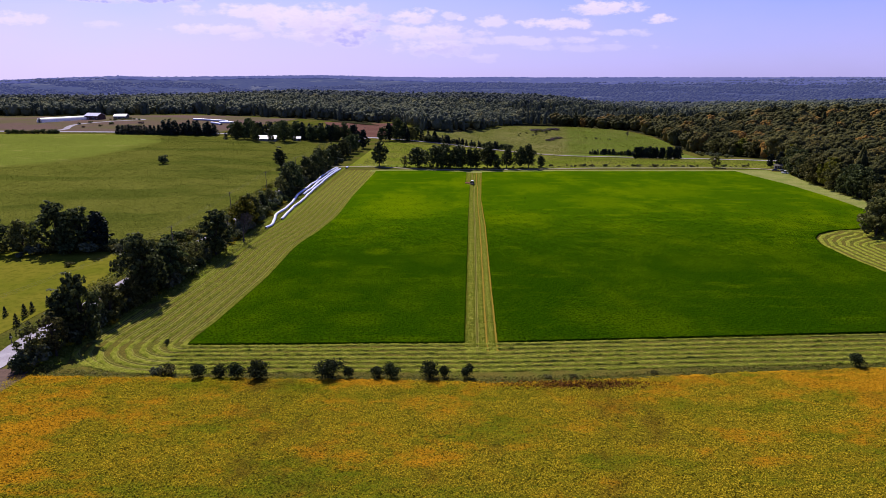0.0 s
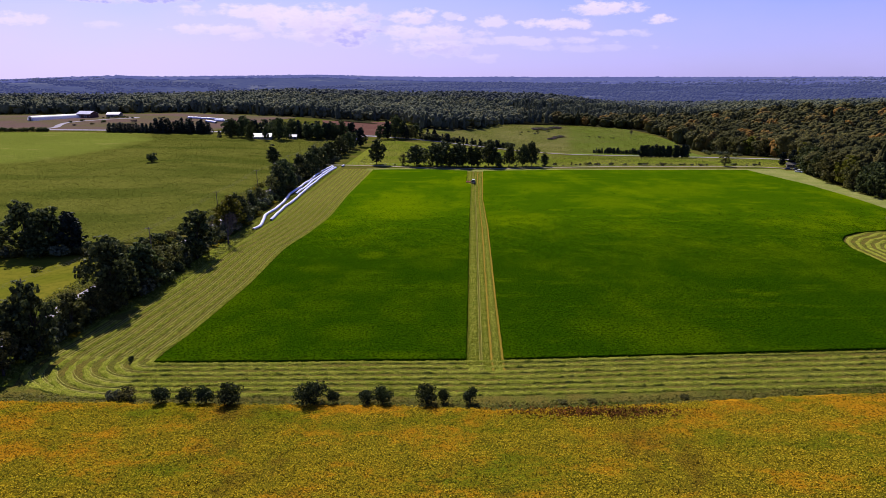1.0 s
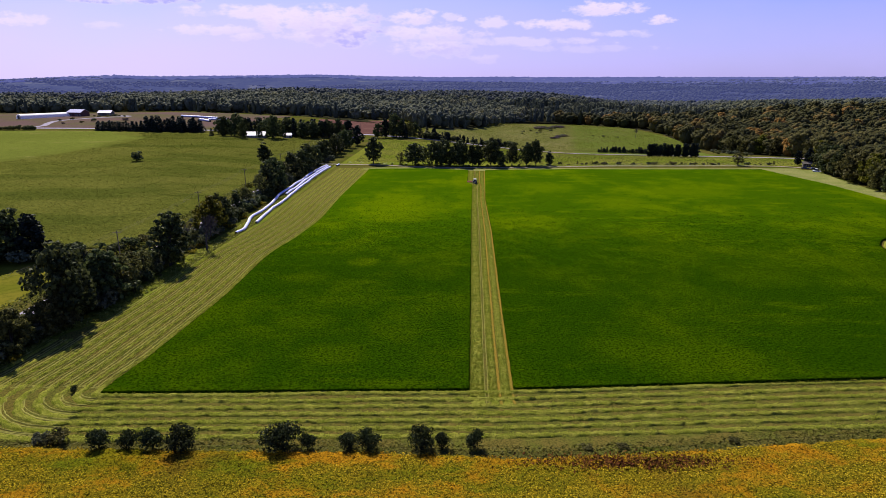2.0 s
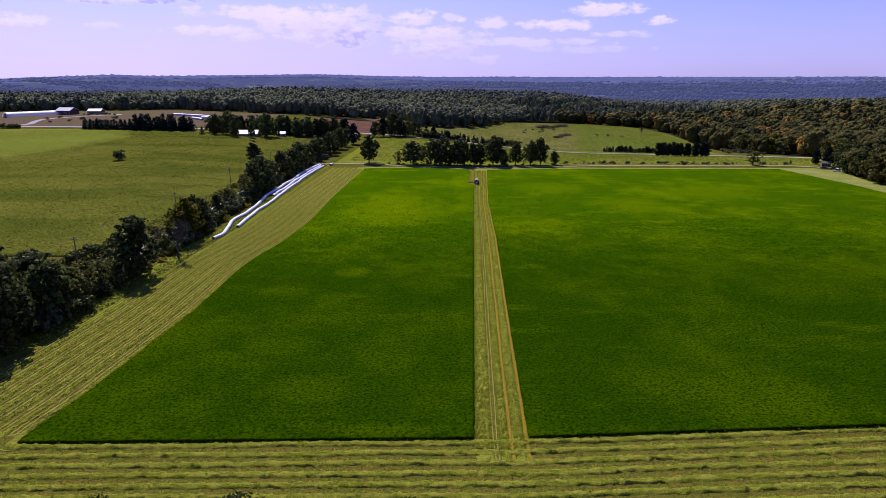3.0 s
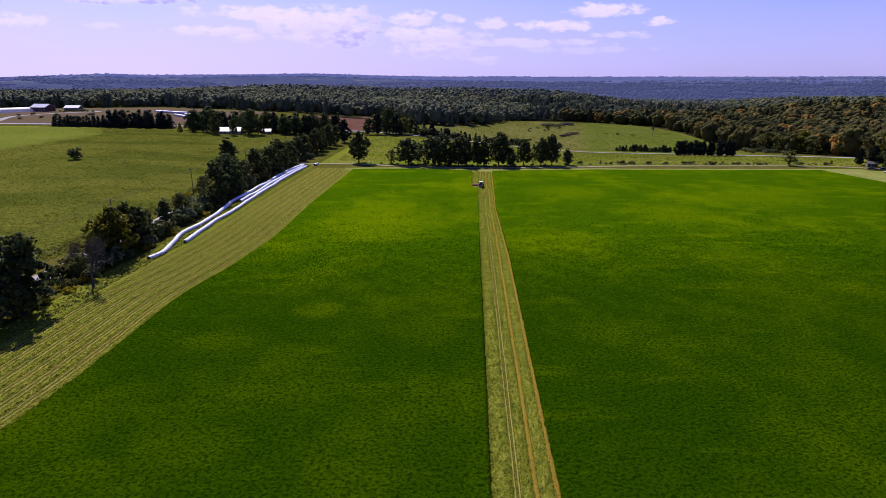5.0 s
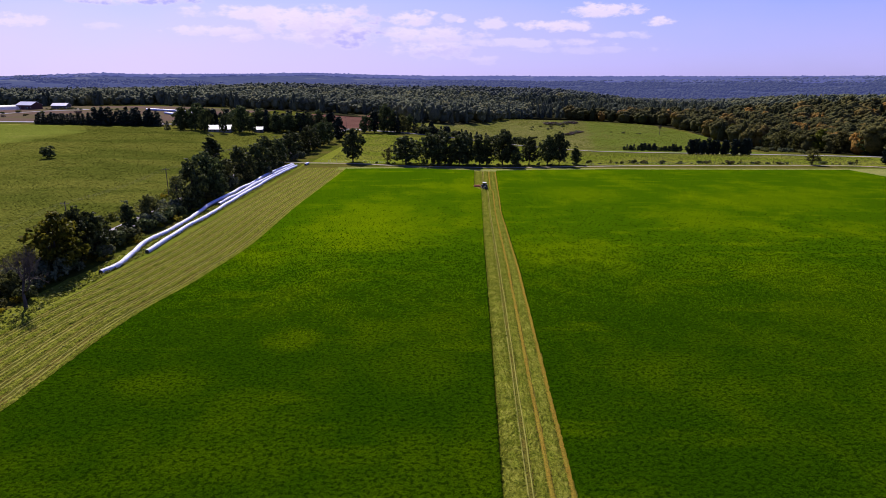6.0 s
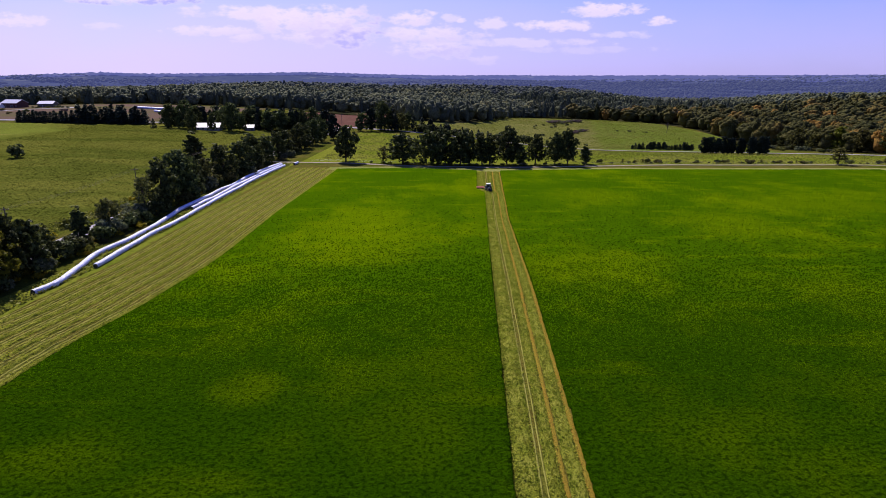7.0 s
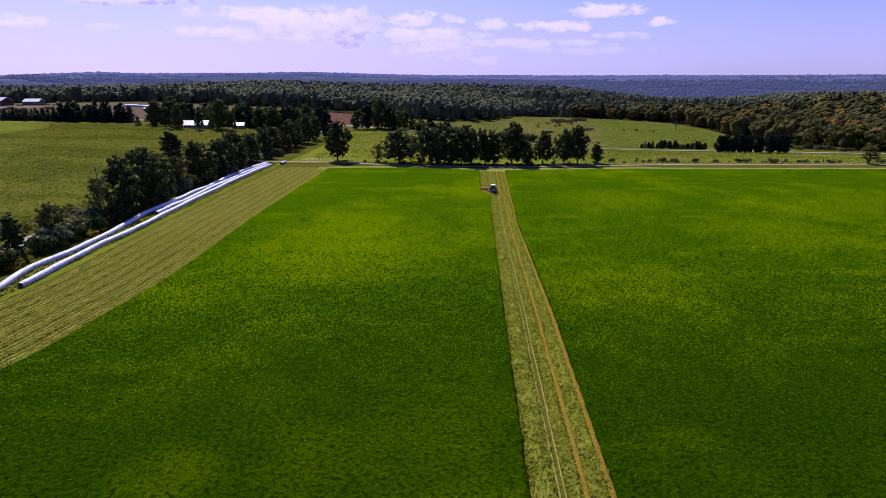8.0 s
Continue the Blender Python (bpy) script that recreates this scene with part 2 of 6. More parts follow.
def pale_rise(N, place):
    """Where the pale hay lies: a rounded rise with a ragged, soft edge."""
    sep = N.add("ShaderNodeSeparateXYZ")
    N.put(sep.inputs[0], place)
    e = N.math("ADD", N.math("POWER", N.math("ABSOLUTE", N.math("DIVIDE", N.math("SUBTRACT", sep.outputs[0], -430.0), 190.0)), 2.0),
               N.math("POWER", N.math("ABSOLUTE", N.math("DIVIDE", N.math("SUBTRACT", sep.outputs[1], 470.0), 150.0)), 2.0))
    return N.step(N.math("ADD", e, N.math("MULTIPLY", N.math("SUBTRACT", N.noise(place, 0.03, 6.0, 0.7), 0.5), 0.7)), 1.12, 0.88)


GRASS = coat("rough_grass", ((0.062, 0.072, 0.010), (0.10, 0.085, 0.022), (0.024, 0.030, 0.004)), 0.06, 1.2, bump=0.3)
PASTURE = coat("pasture_grass", ((0.108, 0.132, 0.013), (0.150, 0.156, 0.022), (0.060, 0.078, 0.008)), 0.03, 0.6, bump=0.4)
def meadow_halves(N, place, col):
    """Straw coloured rough grass on one side of an old fence line, greener on the other."""
    sep = N.add("ShaderNodeSeparateXYZ")
    N.put(sep.inputs[0], place)
    across = N.math("SUBTRACT", sep.outputs[0], N.math("ADD", 132.0, N.math("MULTIPLY", N.math("SUBTRACT", sep.outputs[1], 635.0), 0.19)))
    across = N.math("ADD", across, N.math("MULTIPLY", N.math("SUBTRACT", N.noise(place, 0.05, 5.0, 0.7), 0.5), 40.0))
    col = N.mix(N.math("MULTIPLY", N.step(across, -6, 6), 0.7), col, (0.085, 0.120, 0.014))
    return N.mix(N.math("MULTIPLY", N.step(N.noise(place, 0.12, 6.0, 0.72), 0.54, 0.68), 0.6), col, (0.050, 0.060, 0.018))


MEADOW = coat("hill_meadow_grass", ((0.112, 0.116, 0.028), (0.158, 0.146, 0.048), (0.052, 0.060, 0.016)), 0.025, 0.35, bump=1.0, mixer=meadow_halves)
LAWN = coat("mown_lawn", ((0.100, 0.104, 0.010), (0.132, 0.118, 0.014), (0.060, 0.068, 0.007)), 0.06, 0.5, bump=0.08)
# Dark clump noise in this colour stands for shade between the plants.
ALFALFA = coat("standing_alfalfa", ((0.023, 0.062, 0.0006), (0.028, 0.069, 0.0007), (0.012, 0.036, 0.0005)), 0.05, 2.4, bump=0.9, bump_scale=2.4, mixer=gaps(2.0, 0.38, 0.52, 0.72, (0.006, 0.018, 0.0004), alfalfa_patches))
STUBBLE = coat("mown_stubble", ((0.132, 0.104, 0.023), (0.104, 0.108, 0.018), (0.034, 0.036, 0.007)), 0.25, 3.2, bump=0.25, crisp=(0.46, 0.60))
SWATH = coat("cut_hay", ((0.180, 0.200, 0.022), (0.290, 0.285, 0.046), (0.036, 0.052, 0.006)), 0.7, 7.0, bump=0.35, bump_scale=7.0, crisp=(0.46, 0.64))
TRACK = coat("tan_wheel_track", ((0.240, 0.178, 0.026), (0.250, 0.155, 0.024), (0.110, 0.090, 0.014)), 0.4, 5.0, bump=0.2, crisp=(0.46, 0.6))
# Both bean crops carry painted shade between their leaves as dark noise.
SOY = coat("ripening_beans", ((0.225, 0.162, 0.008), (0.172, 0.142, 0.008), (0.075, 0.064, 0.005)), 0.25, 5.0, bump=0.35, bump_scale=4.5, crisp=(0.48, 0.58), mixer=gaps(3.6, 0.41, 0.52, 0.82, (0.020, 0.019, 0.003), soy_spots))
BEANS = coat("green_bean_field", ((0.108, 0.116, 0.018), (0.136, 0.136, 0.024), (0.068, 0.078, 0.013)), 0.02, 1.2, bump=0.6, bump_scale=1.0, mixer=gaps(1.5, 0.37, 0.53, 0.66, (0.030, 0.039, 0.008), bean_shade_bands))
PLOUGHED = coat("bare_soil", ((0.095, 0.045, 0.038), (0.12, 0.062, 0.05), (0.06, 0.032, 0.028)), 0.03, 0.6, bump=0.2)
DRYGRASS = coat("dry_grass", ((0.115, 0.074, 0.066), (0.098, 0.084, 0.042), (0.055, 0.040, 0.034)), 0.02, 0.8, bump=0.2)
GRAVEL = coat("pale_gravel", ((0.27, 0.24, 0.29), (0.33, 0.30, 0.35), (0.19, 0.17, 0.19)), 0.3, 4.0, bump=0.03)
LANE = coat("dirt_lane", ((0.28, 0.235, 0.20), (0.21, 0.185, 0.135), (0.11, 0.105, 0.055)), 0.25, 2.0, bump=0.05)
BARK = coat("bark", ((0.05, 0.04, 0.03), (0.08, 0.065, 0.05)), 1.0, 8.0, bump=0.04)
DEADWOOD = coat("grey_deadwood", ((0.075, 0.062, 0.062), (0.115, 0.095, 0.095)), 1.0, 8.0, bump=0.03)
LEAF = leaves("broad_leaves", (0.018, 0.028, 0.010), (0.125, 0.140, 0.045), 0.30)
LEAF_DARK = leaves("dark_leaves", (0.012, 0.019, 0.007), (0.062, 0.076, 0.024), 0.25)
LEAF_OLIVE = leaves("olive_leaves", (0.040, 0.045, 0.012), (0.190, 0.175, 0.052), 0.34)
LEAF_GREY = leaves("grey_green_leaves", (0.060, 0.070, 0.035), (0.21, 0.215, 0.115), 0.35)
LEAF_GOLD = leaves("turning_leaves", (0.075, 0.088, 0.010), (0.22, 0.20, 0.022), 0.4)
LEAF_RED = leaves("reddish_leaves", (0.10, 0.068, 0.068), (0.17, 0.125, 0.115))
NEEDLE = leaves("dark_needles", (0.011, 0.019, 0.014), (0.032, 0.045, 0.032), 0.08)
WEED = leaves("weeds", (0.09, 0.105, 0.012), (0.24, 0.22, 0.04), 0.35)
GOLDENROD = leaves("goldenrod", (0.38, 0.27, 0.014), (0.15, 0.15, 0.018), 0.35)
# Paler, greyer greens: air haze over the hill wood is put into the colour.
WOODS = woods_paint("woods", (0.090, 0.108, 0.080), (0.285, 0.290, 0.160), (0.33, 0.30, 0.14))
WOODS_TURN = woods_paint("turning_woods", (0.050, 0.058, 0.022), (0.205, 0.178, 0.056), (0.40, 0.215, 0.05))
# Bluer still, with the haze of greater distance painted into the leaves.
WOODS_FAR = woods_paint("haze_tinted_woods", (0.075, 0.092, 0.100), (0.190, 0.205, 0.160), (0.22, 0.215, 0.15))
# Haze of the plain is put into these bluish leaves and their emission.
WOODS_HAZY = woods_paint("haze_glow_woods", (0.060, 0.075, 0.075), (0.15, 0.17, 0.13), (0.17, 0.18, 0.14), 0.01, ((0.058, 0.070, 0.215), 0.5))
TUSSOCK = coat("grass_tussocks", ((0.135, 0.155, 0.022), (0.190, 0.185, 0.050), (0.090, 0.105, 0.016)), 0.03, 0.5, bump=0.0, through_light=0.45)
DARKFLOOR = coat("forest_floor", ((0.024, 0.022, 0.013), (0.034, 0.034, 0.014), (0.012, 0.012, 0.008)), 0.1, 1.0, bump=0.1)
BEANLEAF = coat("bean_leaves", ((0.62, 0.43, 0.026), (0.46, 0.36, 0.022), (0.30, 0.22, 0.015)), 0.3, 3.5, bump=0.0, mixer=soy_spots, through_light=0.4)
HAYLEAF = coat("loose_hay", ((0.22, 0.255, 0.026), (0.34, 0.335, 0.046), (0.10, 0.13, 0.014)), 0.6, 3.0, bump=0.0, through_light=0.45)
BROWNLEAF = coat("withered_leaves", ((0.10, 0.035, 0.012), (0.14, 0.06, 0.014), (0.05, 0.02, 0.008)), 0.5, 4.0, bump=0.0)
PALE_STREAK = coat("pale_streak_stubble", ((0.205, 0.195, 0.044), (0.255, 0.235, 0.058), (0.11, 0.115, 0.024)), 0.5, 5.0, bump=0.1)
BEANTOP = coat("bean_tops", ((0.128, 0.134, 0.021), (0.164, 0.160, 0.030), (0.094, 0.103, 0.016)), 0.02, 0.9, bump=0.0, mixer=bean_shade_bands, through_light=0.3)
PALEMOWN = coat("pale_green_stubble", ((0.150, 0.168, 0.044), (0.200, 0.200, 0.066), (0.085, 0.098, 0.022)), 0.12, 1.4, bump=0.2)
# Brighter than the base crop, to put backlit glow into the far tops.
TUFT = coat("backlit_tone_tufts", ((0.070, 0.152, 0.0014), (0.080, 0.162, 0.0015), (0.060, 0.138, 0.0012)), 0.05, 2.6, bump=0.0, mixer=alfalfa_patches, through_light=0.65)


# ---- the lie of the land ----
rng = np.random.default_rng(7)


def ramp(v, a, b):
    t = np.clip((np.asarray(v, float) - a) / (b - a), 0, 1)
    return t * t * (3 - 2 * t)


def wobble(x, y, size, seed=0):
    """Smooth pseudo-random field between -1 and 1."""
    x, y = np.asarray(x, float) / size, np.asarray(y, float) / size
    k = seed * 1.7
    return (np.sin(x * 1.3 + 2.1 * np.sin(y * 0.9 + k) + k) + np.sin(y * 1.7 - 1.6 * np.sin(x * 1.1 - k) + 2 * k) + np.sin((x + y) * 2.3 + k * 3) * 0.6) / 2.6


def crest(x, y):
    """Height of the far ridge by its bearing: a long swell on one side, level on the other."""
    az = np.degrees(np.arctan2(x, np.maximum(y, 1.0)))
    rise = np.interp(az, (-40, -36, -34, -32, -28, -24, -19.4, -14, -11.6, -9, -4.4, 0, 3, 5, 8, 20, 40), (-7, -5, -2.5, -0.5, 2, 1, 2, 3.5, 4.2, 3, 1, 0, 0.3, 1.3, 0.2, 0.4, 0.6))
    return 44 + 2.8 * rise


def lie(x, y):
    """Height of the ground: a level field, a rise behind the drone, a dip to the right, wooded hills and a far ridge."""
    x, y = np.asarray(x, float), np.asarray(y, float)
    z = 8 * (1 - ramp(y, 20, 130))
    z = z - 3 * ramp(y, 250, 420) * ramp(x, -40, 150) - 14 * ramp(y, 390, 640) * ramp(x, -60, 120)
    z = z + 9 * np.exp(-((x - 120) ** 2 / 110 ** 2 + (y - 790) ** 2 / 110 ** 2))
    z = z + 3 * ramp(-x, 90, 180) * ramp(y, 200, 400) + 6 * ramp(-x, 150, 350) * ramp(y, 450, 720)
    z = z - 5 * ramp(-x, 250, 600) * ramp(y, 700, 900) + 9.5 * np.exp(-((x - 10) / 540) ** 2) * ramp(y, 850, 1300)
    z = z + 18 * ramp(y, 620, 1000) * ramp(x, 280, 600) * (1 - ramp(y, 1000, 1600))
    z = z + 15 * ramp(y, 900, 1250) * ramp(x, -60, 110) * (1 - ramp(x, 180, 400)) - 6 * ramp(y, 950, 1150) * np.exp(-((x - 445) / 60) ** 2)
    z = z - 13 * ramp(y, 950, 1350) * ramp(x, 260, 600) - 16 * ramp(y, 1330, 1700) * ramp(-x, -520, -200)
    z = z + 1.5 * wobble(x, y, 48, 7) * ramp(-x, 105, 170) * ramp(y, 230, 300) * (1 - ramp(y, 520, 570))
    r = np.hypot(x, y)
    side = ramp(x, -700, 500)
    return z + (crest(x, y) - z) * ramp(r, 2350 - 700 * side, 3050 + 650 * side)


def mesh_np(name, V, F):
    """A mesh from arrays of points and of faces with equally many corners."""
    V, F = np.asarray(V, np.float32), np.asarray(F, np.int32)
    me = bpy.data.meshes.new(name)
    me.vertices.add(len(V))
    me.vertices.foreach_set("co", V.ravel())
    me.loops.add(F.size)
    me.loops.foreach_set("vertex_index", F.ravel())
    me.polygons.add(len(F))
    me.polygons.foreach_set("loop_start", np.arange(0, F.size, F.shape[1], dtype=np.int32))
    me.update(calc_edges=True)
    return me


def part(name, me, material, parent=None, label="", smooth=False):
    """Links a mesh (or a bmesh) as one object, under its thing."""
    if isinstance(me, bmesh.types.BMesh):
        bm, me = me, bpy.data.meshes.new(name)
        bm.to_mesh(me)
        bm.free()
    if not me.materials:
        me.materials.append(material)
    if smooth:
        me.polygons.foreach_set("use_smooth", np.ones(len(me.polygons), bool))
    ob = new(name, me)
    ob.parent = parent
    return tagged(ob, label)


def quads(n, m):
    """Faces of a grid of n rows of m points."""
    i = (np.arange(n - 1)[:, None] * m + np.arange(m - 1)[None, :]).ravel()
    return np.stack([i, i + 1, i + m + 1, i + m], 1)


def sheet(name, material, xl, xr, y0, y1, nu, nv, lift, rough=0.0, skirt=0.0, smooth=True, us=None, vs=None):
    """A field between two side lines and two end lines, laid on the ground, with an edge down to it where it stands high."""
    v = (np.linspace(0, 1, nv) if vs is None else vs(np.linspace(0, 1, nv)))[:, None]
    u = (np.linspace(0, 1, nu) if us is None else us(np.linspace(0, 1, nu)))[None, :]
    yn = y0(0) if callable(y0) else y0
    yf = y1(0) if callable(y1) else y1
    ymid = yn + (yf - yn) * v
    Y = ymid + 0 * u
    for _ in range(4):
        left, right = xl(Y) if callable(xl) else np.full_like(Y, xl), xr(Y) if callable(xr) else np.full_like(Y, xr)
        X = left + (right - left) * u
        Y0, Y1 = (y0(X) if callable(y0) else y0), (y1(X) if callable(y1) else y1)
        Y = Y0 + (Y1 - Y0) * v + 0 * X
    jx = rng.uniform(-0.3, 0.3, X.shape) * (right - left) / nu
    jx[:, 0] *= 0.6
    jx[:, -1] *= 0.6
    X = X + (jx if rough else 0)
    Z = lie(X, Y) + lift + (rng.normal(0, rough, X.shape) + wobble(X, Y, 2.5, 3) * rough if rough else 0)
    V = np.stack([X, Y, Z], -1).reshape(-1, 3)
    F = quads(nv, nu)
    if skirt:
        ring = np.concatenate([np.arange(nu), np.arange(1, nv) * nu + nu - 1, (nv - 1) * nu + np.arange(nu - 2, -1, -1), np.arange(nv - 2, 0, -1) * nu])
        low = V[ring].copy()
        low[:, 2] -= skirt
        low[:, :2] += rng.normal(0, 0.06, (len(ring), 2))
        k = len(V) + np.arange(len(ring))
        F = np.concatenate([F, np.stack([ring, k, np.roll(k, -1), np.roll(ring, -1)], 1)])
        V = np.concatenate([V, low])
    return part(name, mesh_np(name, V, F), material, smooth=smooth)


def along(points):
    """A line x(y) or y(x) through a few points."""
    a = [p[0] for p in points]
    b = [p[1] for p in points]
    return lambda q: np.interp(q, a, b)


def curve_line(points, spacing):
    """Points along a smooth line (Catmull-Rom) at about the given spacing."""
    P = [Vector((*p, 0)) for p in points]
    P = [P[0] * 2 - P[1], *P, P[-1] * 2 - P[-2]]
    out = []
    for i in range(1, len(P) - 2):
        n = max(2, int((P[i + 1] - P[i]).length / spacing))
        for k in range(n):
            t = k / n
            out.append(0.5 * (2 * P[i] + (P[i + 1] - P[i - 1]) * t + (2 * P[i - 1] - 5 * P[i] + 4 * P[i + 1] - P[i + 2]) * t * t + (3 * P[i] - 3 * P[i + 1] + P[i + 2] - P[i - 1]) * t ** 3))
    out.append(P[-2])
    return np.array([(p.x, p.y) for p in out])


def ribbon(name, material, line, width, lift, crown=0.0, cross=5, rough=0.0, uneven=0.0):
    """A strip along a line: a road, a lane or a swath of hay, highest in its middle."""
    line = np.asarray(line)
    d = np.gradient(line, axis=0)
    d /= np.linalg.norm(d, axis=1)[:, None]
    side = np.stack([-d[:, 1], d[:, 0]], 1)
    c = np.linspace(-1, 1, cross)
    w = width / 2 * (1 + uneven * rng.normal(0, 1, (len(line), 2)))
    off = np.where(c[None, :] < 0, w[:, :1], w[:, 1:]) * c[None, :]
    XY = line[:, None, :] + side[:, None, :] * off[:, :, None]
    Z = lie(XY[..., 0], XY[..., 1]) + lift + crown * (1 - np.abs(c[None, :]) ** 3.5) * (1 + rough * rng.normal(0, 1, XY.shape[:2]))
    V = np.concatenate([XY, Z[..., None]], -1).reshape(-1, 3)
    return part(name, mesh_np(name, V, quads(len(line), cross)[:, ::-1]), material, smooth=not rough)


# ---- ground, fields, roads ----
def spread(lo, hi, fine, grow, end):
    a = list(np.arange(lo, hi + 0.1, fine))
    st = fine
    while a[-1] < end:
        st *= grow
        a.append(a[-1] + st)
    return a


gx = spread(0, 480, 8.0, 1.08, 4500)
gx = np.array([-v for v in gx[:0:-1]] + gx)
gy = np.array([-v for v in spread(0, 0, 10.0, 1.3, 800)[:0:-1]] + spread(0, 900, 7.0, 1.07, 4700))
GX, GY = np.meshgrid(gx, gy)
GZ = lie(GX, GY) - 14 * ramp(np.hypot(GX, GY), 1750, 2300)
ground = part("ground", mesh_np("ground", np.stack([GX, GY, GZ], -1).reshape(-1, 3), quads(len(gy), len(gx))), GRASS, smooth=True)
tagged(ground, "rough green and straw coloured grass land to the horizon", "ground", kind="structure")

# standing alfalfa, in two blocks on either side of the mown strip
left_edge = along(((118, -55.8), (123, -55.5), (131, -54.3), (146, -53.0), (159, -51.8), (166, -51.4), (190, -51.1), (197, -50.8), (203, -50.1), (209, -48.9), (216, -47.5), (227, -46.2), (238, -44.9), (250, -44.4), (286, -44.4), (368, -41.3)))
strip_left = along(((119, 4.7), (189, 8.1), (248, 10.9), (280, 12.6), (317, 14.5), (322, 12.2), (366, 14.6)))
strip_right = along(((119, 12.1), (161, 13.9), (228, 17.0), (280, 18.4), (366, 24.1)))
right_edge = along(((119, 136), (150, 134), (168, 133), (184, 131.8), (199, 132.5), (208, 135.8), (214, 140.6), (218.6, 148), (221, 157), (223, 166), (225, 173), (232, 181), (243, 185), (280, 189), (323, 192), (383, 190)))
near_edge = lambda x: np.where(np.asarray(x, float) < 8, 119.3 + 0.02 * (np.asarray(x, float) - 4.7), 119.5 + 0.063 * (np.asarray(x, float) - 12))
far_edge = along(((-45, 366), (-12, 369), (16, 365), (24, 365.6), (78, 377.5), (134, 382.6), (190, 383)))
tight = lambda v: 0.62 * v + 0.38 * v ** 2.6       # rows lie closer in the near half
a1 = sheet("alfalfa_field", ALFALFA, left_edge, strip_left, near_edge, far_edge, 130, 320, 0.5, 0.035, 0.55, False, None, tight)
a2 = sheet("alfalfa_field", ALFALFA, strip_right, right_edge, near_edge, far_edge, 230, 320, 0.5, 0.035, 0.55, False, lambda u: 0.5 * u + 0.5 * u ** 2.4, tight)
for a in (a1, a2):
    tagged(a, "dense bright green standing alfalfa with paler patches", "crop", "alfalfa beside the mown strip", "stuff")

mown_left = along(((100, -76), (107, -76), (114, -79), (141, -77.5), (151, -71.5), (186, -68.5), (219, -67), (240, -64.8), (378, -63.5)))
mown_right = along(((100, 170), (150, 168), (200, 172), (215, 178), (245, 203), (290, 201), (330, 208), (385, 222)))
soy_line = along(((-150, 102.3), (-79, 102.3), (-31, 101), (-9, 100.6), (12, 99), (34, 101), (57, 104), (88, 106.5), (200, 109)))
mown = sheet("mown_field", STUBBLE, mown_left, mown_right, lambda x: soy_line(x) + 1.8, lambda x: far_edge(x) + 9, 170, 190, 0.06, 0.015)
tagged(mown, "pale straw and green stubble of freshly cut hay", "ground", kind="structure")

pale1 = sheet("mown_field", PALEMOWN, lambda y: right_edge(y) + 0.2, mown_right, 236, 383, 20, 90, 0.12, 0.02)
pale2 = sheet("mown_field", PALEMOWN, along(((366, -46), (383, -46))), along(((366, 205), (383, 215))), lambda x: far_edge(x) + 0.2, lambda x: far_edge(x) + 8.5, 120, 6, 0.12, 0.02)
for a in (pale1, pale2):
    tagged(a, "pale green stubble on the far side of the crop", "ground", kind="structure")

# windrows run round the standing crop, side by side
for k in range(9):
    d = 0.85 + 2.4 * k
    outer = k > 6                                  # the last two only turn round the corner
    xs = np.arange(-44 if outer else 130, -55.8, -0.5)
    flat = 14.3 / d if outer else 0.93
    a = np.radians(np.arange(-90, -181, -max(1.5, 35 / d)))
    ys = np.arange(118.3, 140 if outer else 372, 0.55)
    line = np.concatenate([np.stack([xs, near_edge(xs) - d * (flat + 0.0007 * xs * (not outer))], 1),
                           np.stack([-55.8 + d * np.cos(a) * 1.15, 118.1 + d * flat * np.sin(a)], 1),
                           np.stack([left_edge(ys) - d * (1.15 - 0.03 * ramp(ys, 130, 220)), ys], 1)])
    line[:, 0] += 0.10 * wobble(line[:, 0], line[:, 1], 9, k) + rng.normal(0, 0.05, len(line))
    line[:, 1] += 0.18 * wobble(line[:, 1], line[:, 0], 9, k + 5)
    w = ribbon("windrow", SWATH, line, np.where(line[:, 1:] > 121, 0.75, 1.25), 0.05, np.where(line[:, 1:] > 121, 0.20, 0.26), 8, 0.4, 0.2)
    tagged(w, "loose ridge of cut green hay on stubble", "windrow", "windrows round the field")
    for gap, wide in ((-0.95, 0.3), (-1.7, 0.22)):
        edge = line + np.stack([np.where(line[:, 1] > 120, gap, 0.0), np.where(line[:, 1] > 120, 0.0, -0.9 * gap)], 1)
        w = ribbon("raked_line", PALE_STREAK, edge[len(xs):], wide, 0.08, 0.08, 5, 0.4, 0.3)
        tagged(w, "thin pale line between windrows", "track", "raked lines between windrows", "structure")
# windrows in the side bay that was cut round the wood's corner
for k in range(7):
    d = 1.4 + 2.6 * k
    ys = np.arange(140, 219, 1.0)
    line = np.stack([right_edge(ys) + d, ys - d * 0.75 * ramp(ys, 195, 219)], 1)
    line = np.concatenate([line, np.stack([np.arange(152 + d * 0.6, 176, 1.0), np.full(len(np.arange(152 + d * 0.6, 176, 1.0)), 221.3 - d * 0.85)], 1)])
    w = ribbon("windrow", SWATH, line, 1.4, 0.09, 0.15, 6, 0.45, 0.16)
    tagged(w, "loose ridge of cut green hay on stubble", "windrow", "windrows in the side bay")
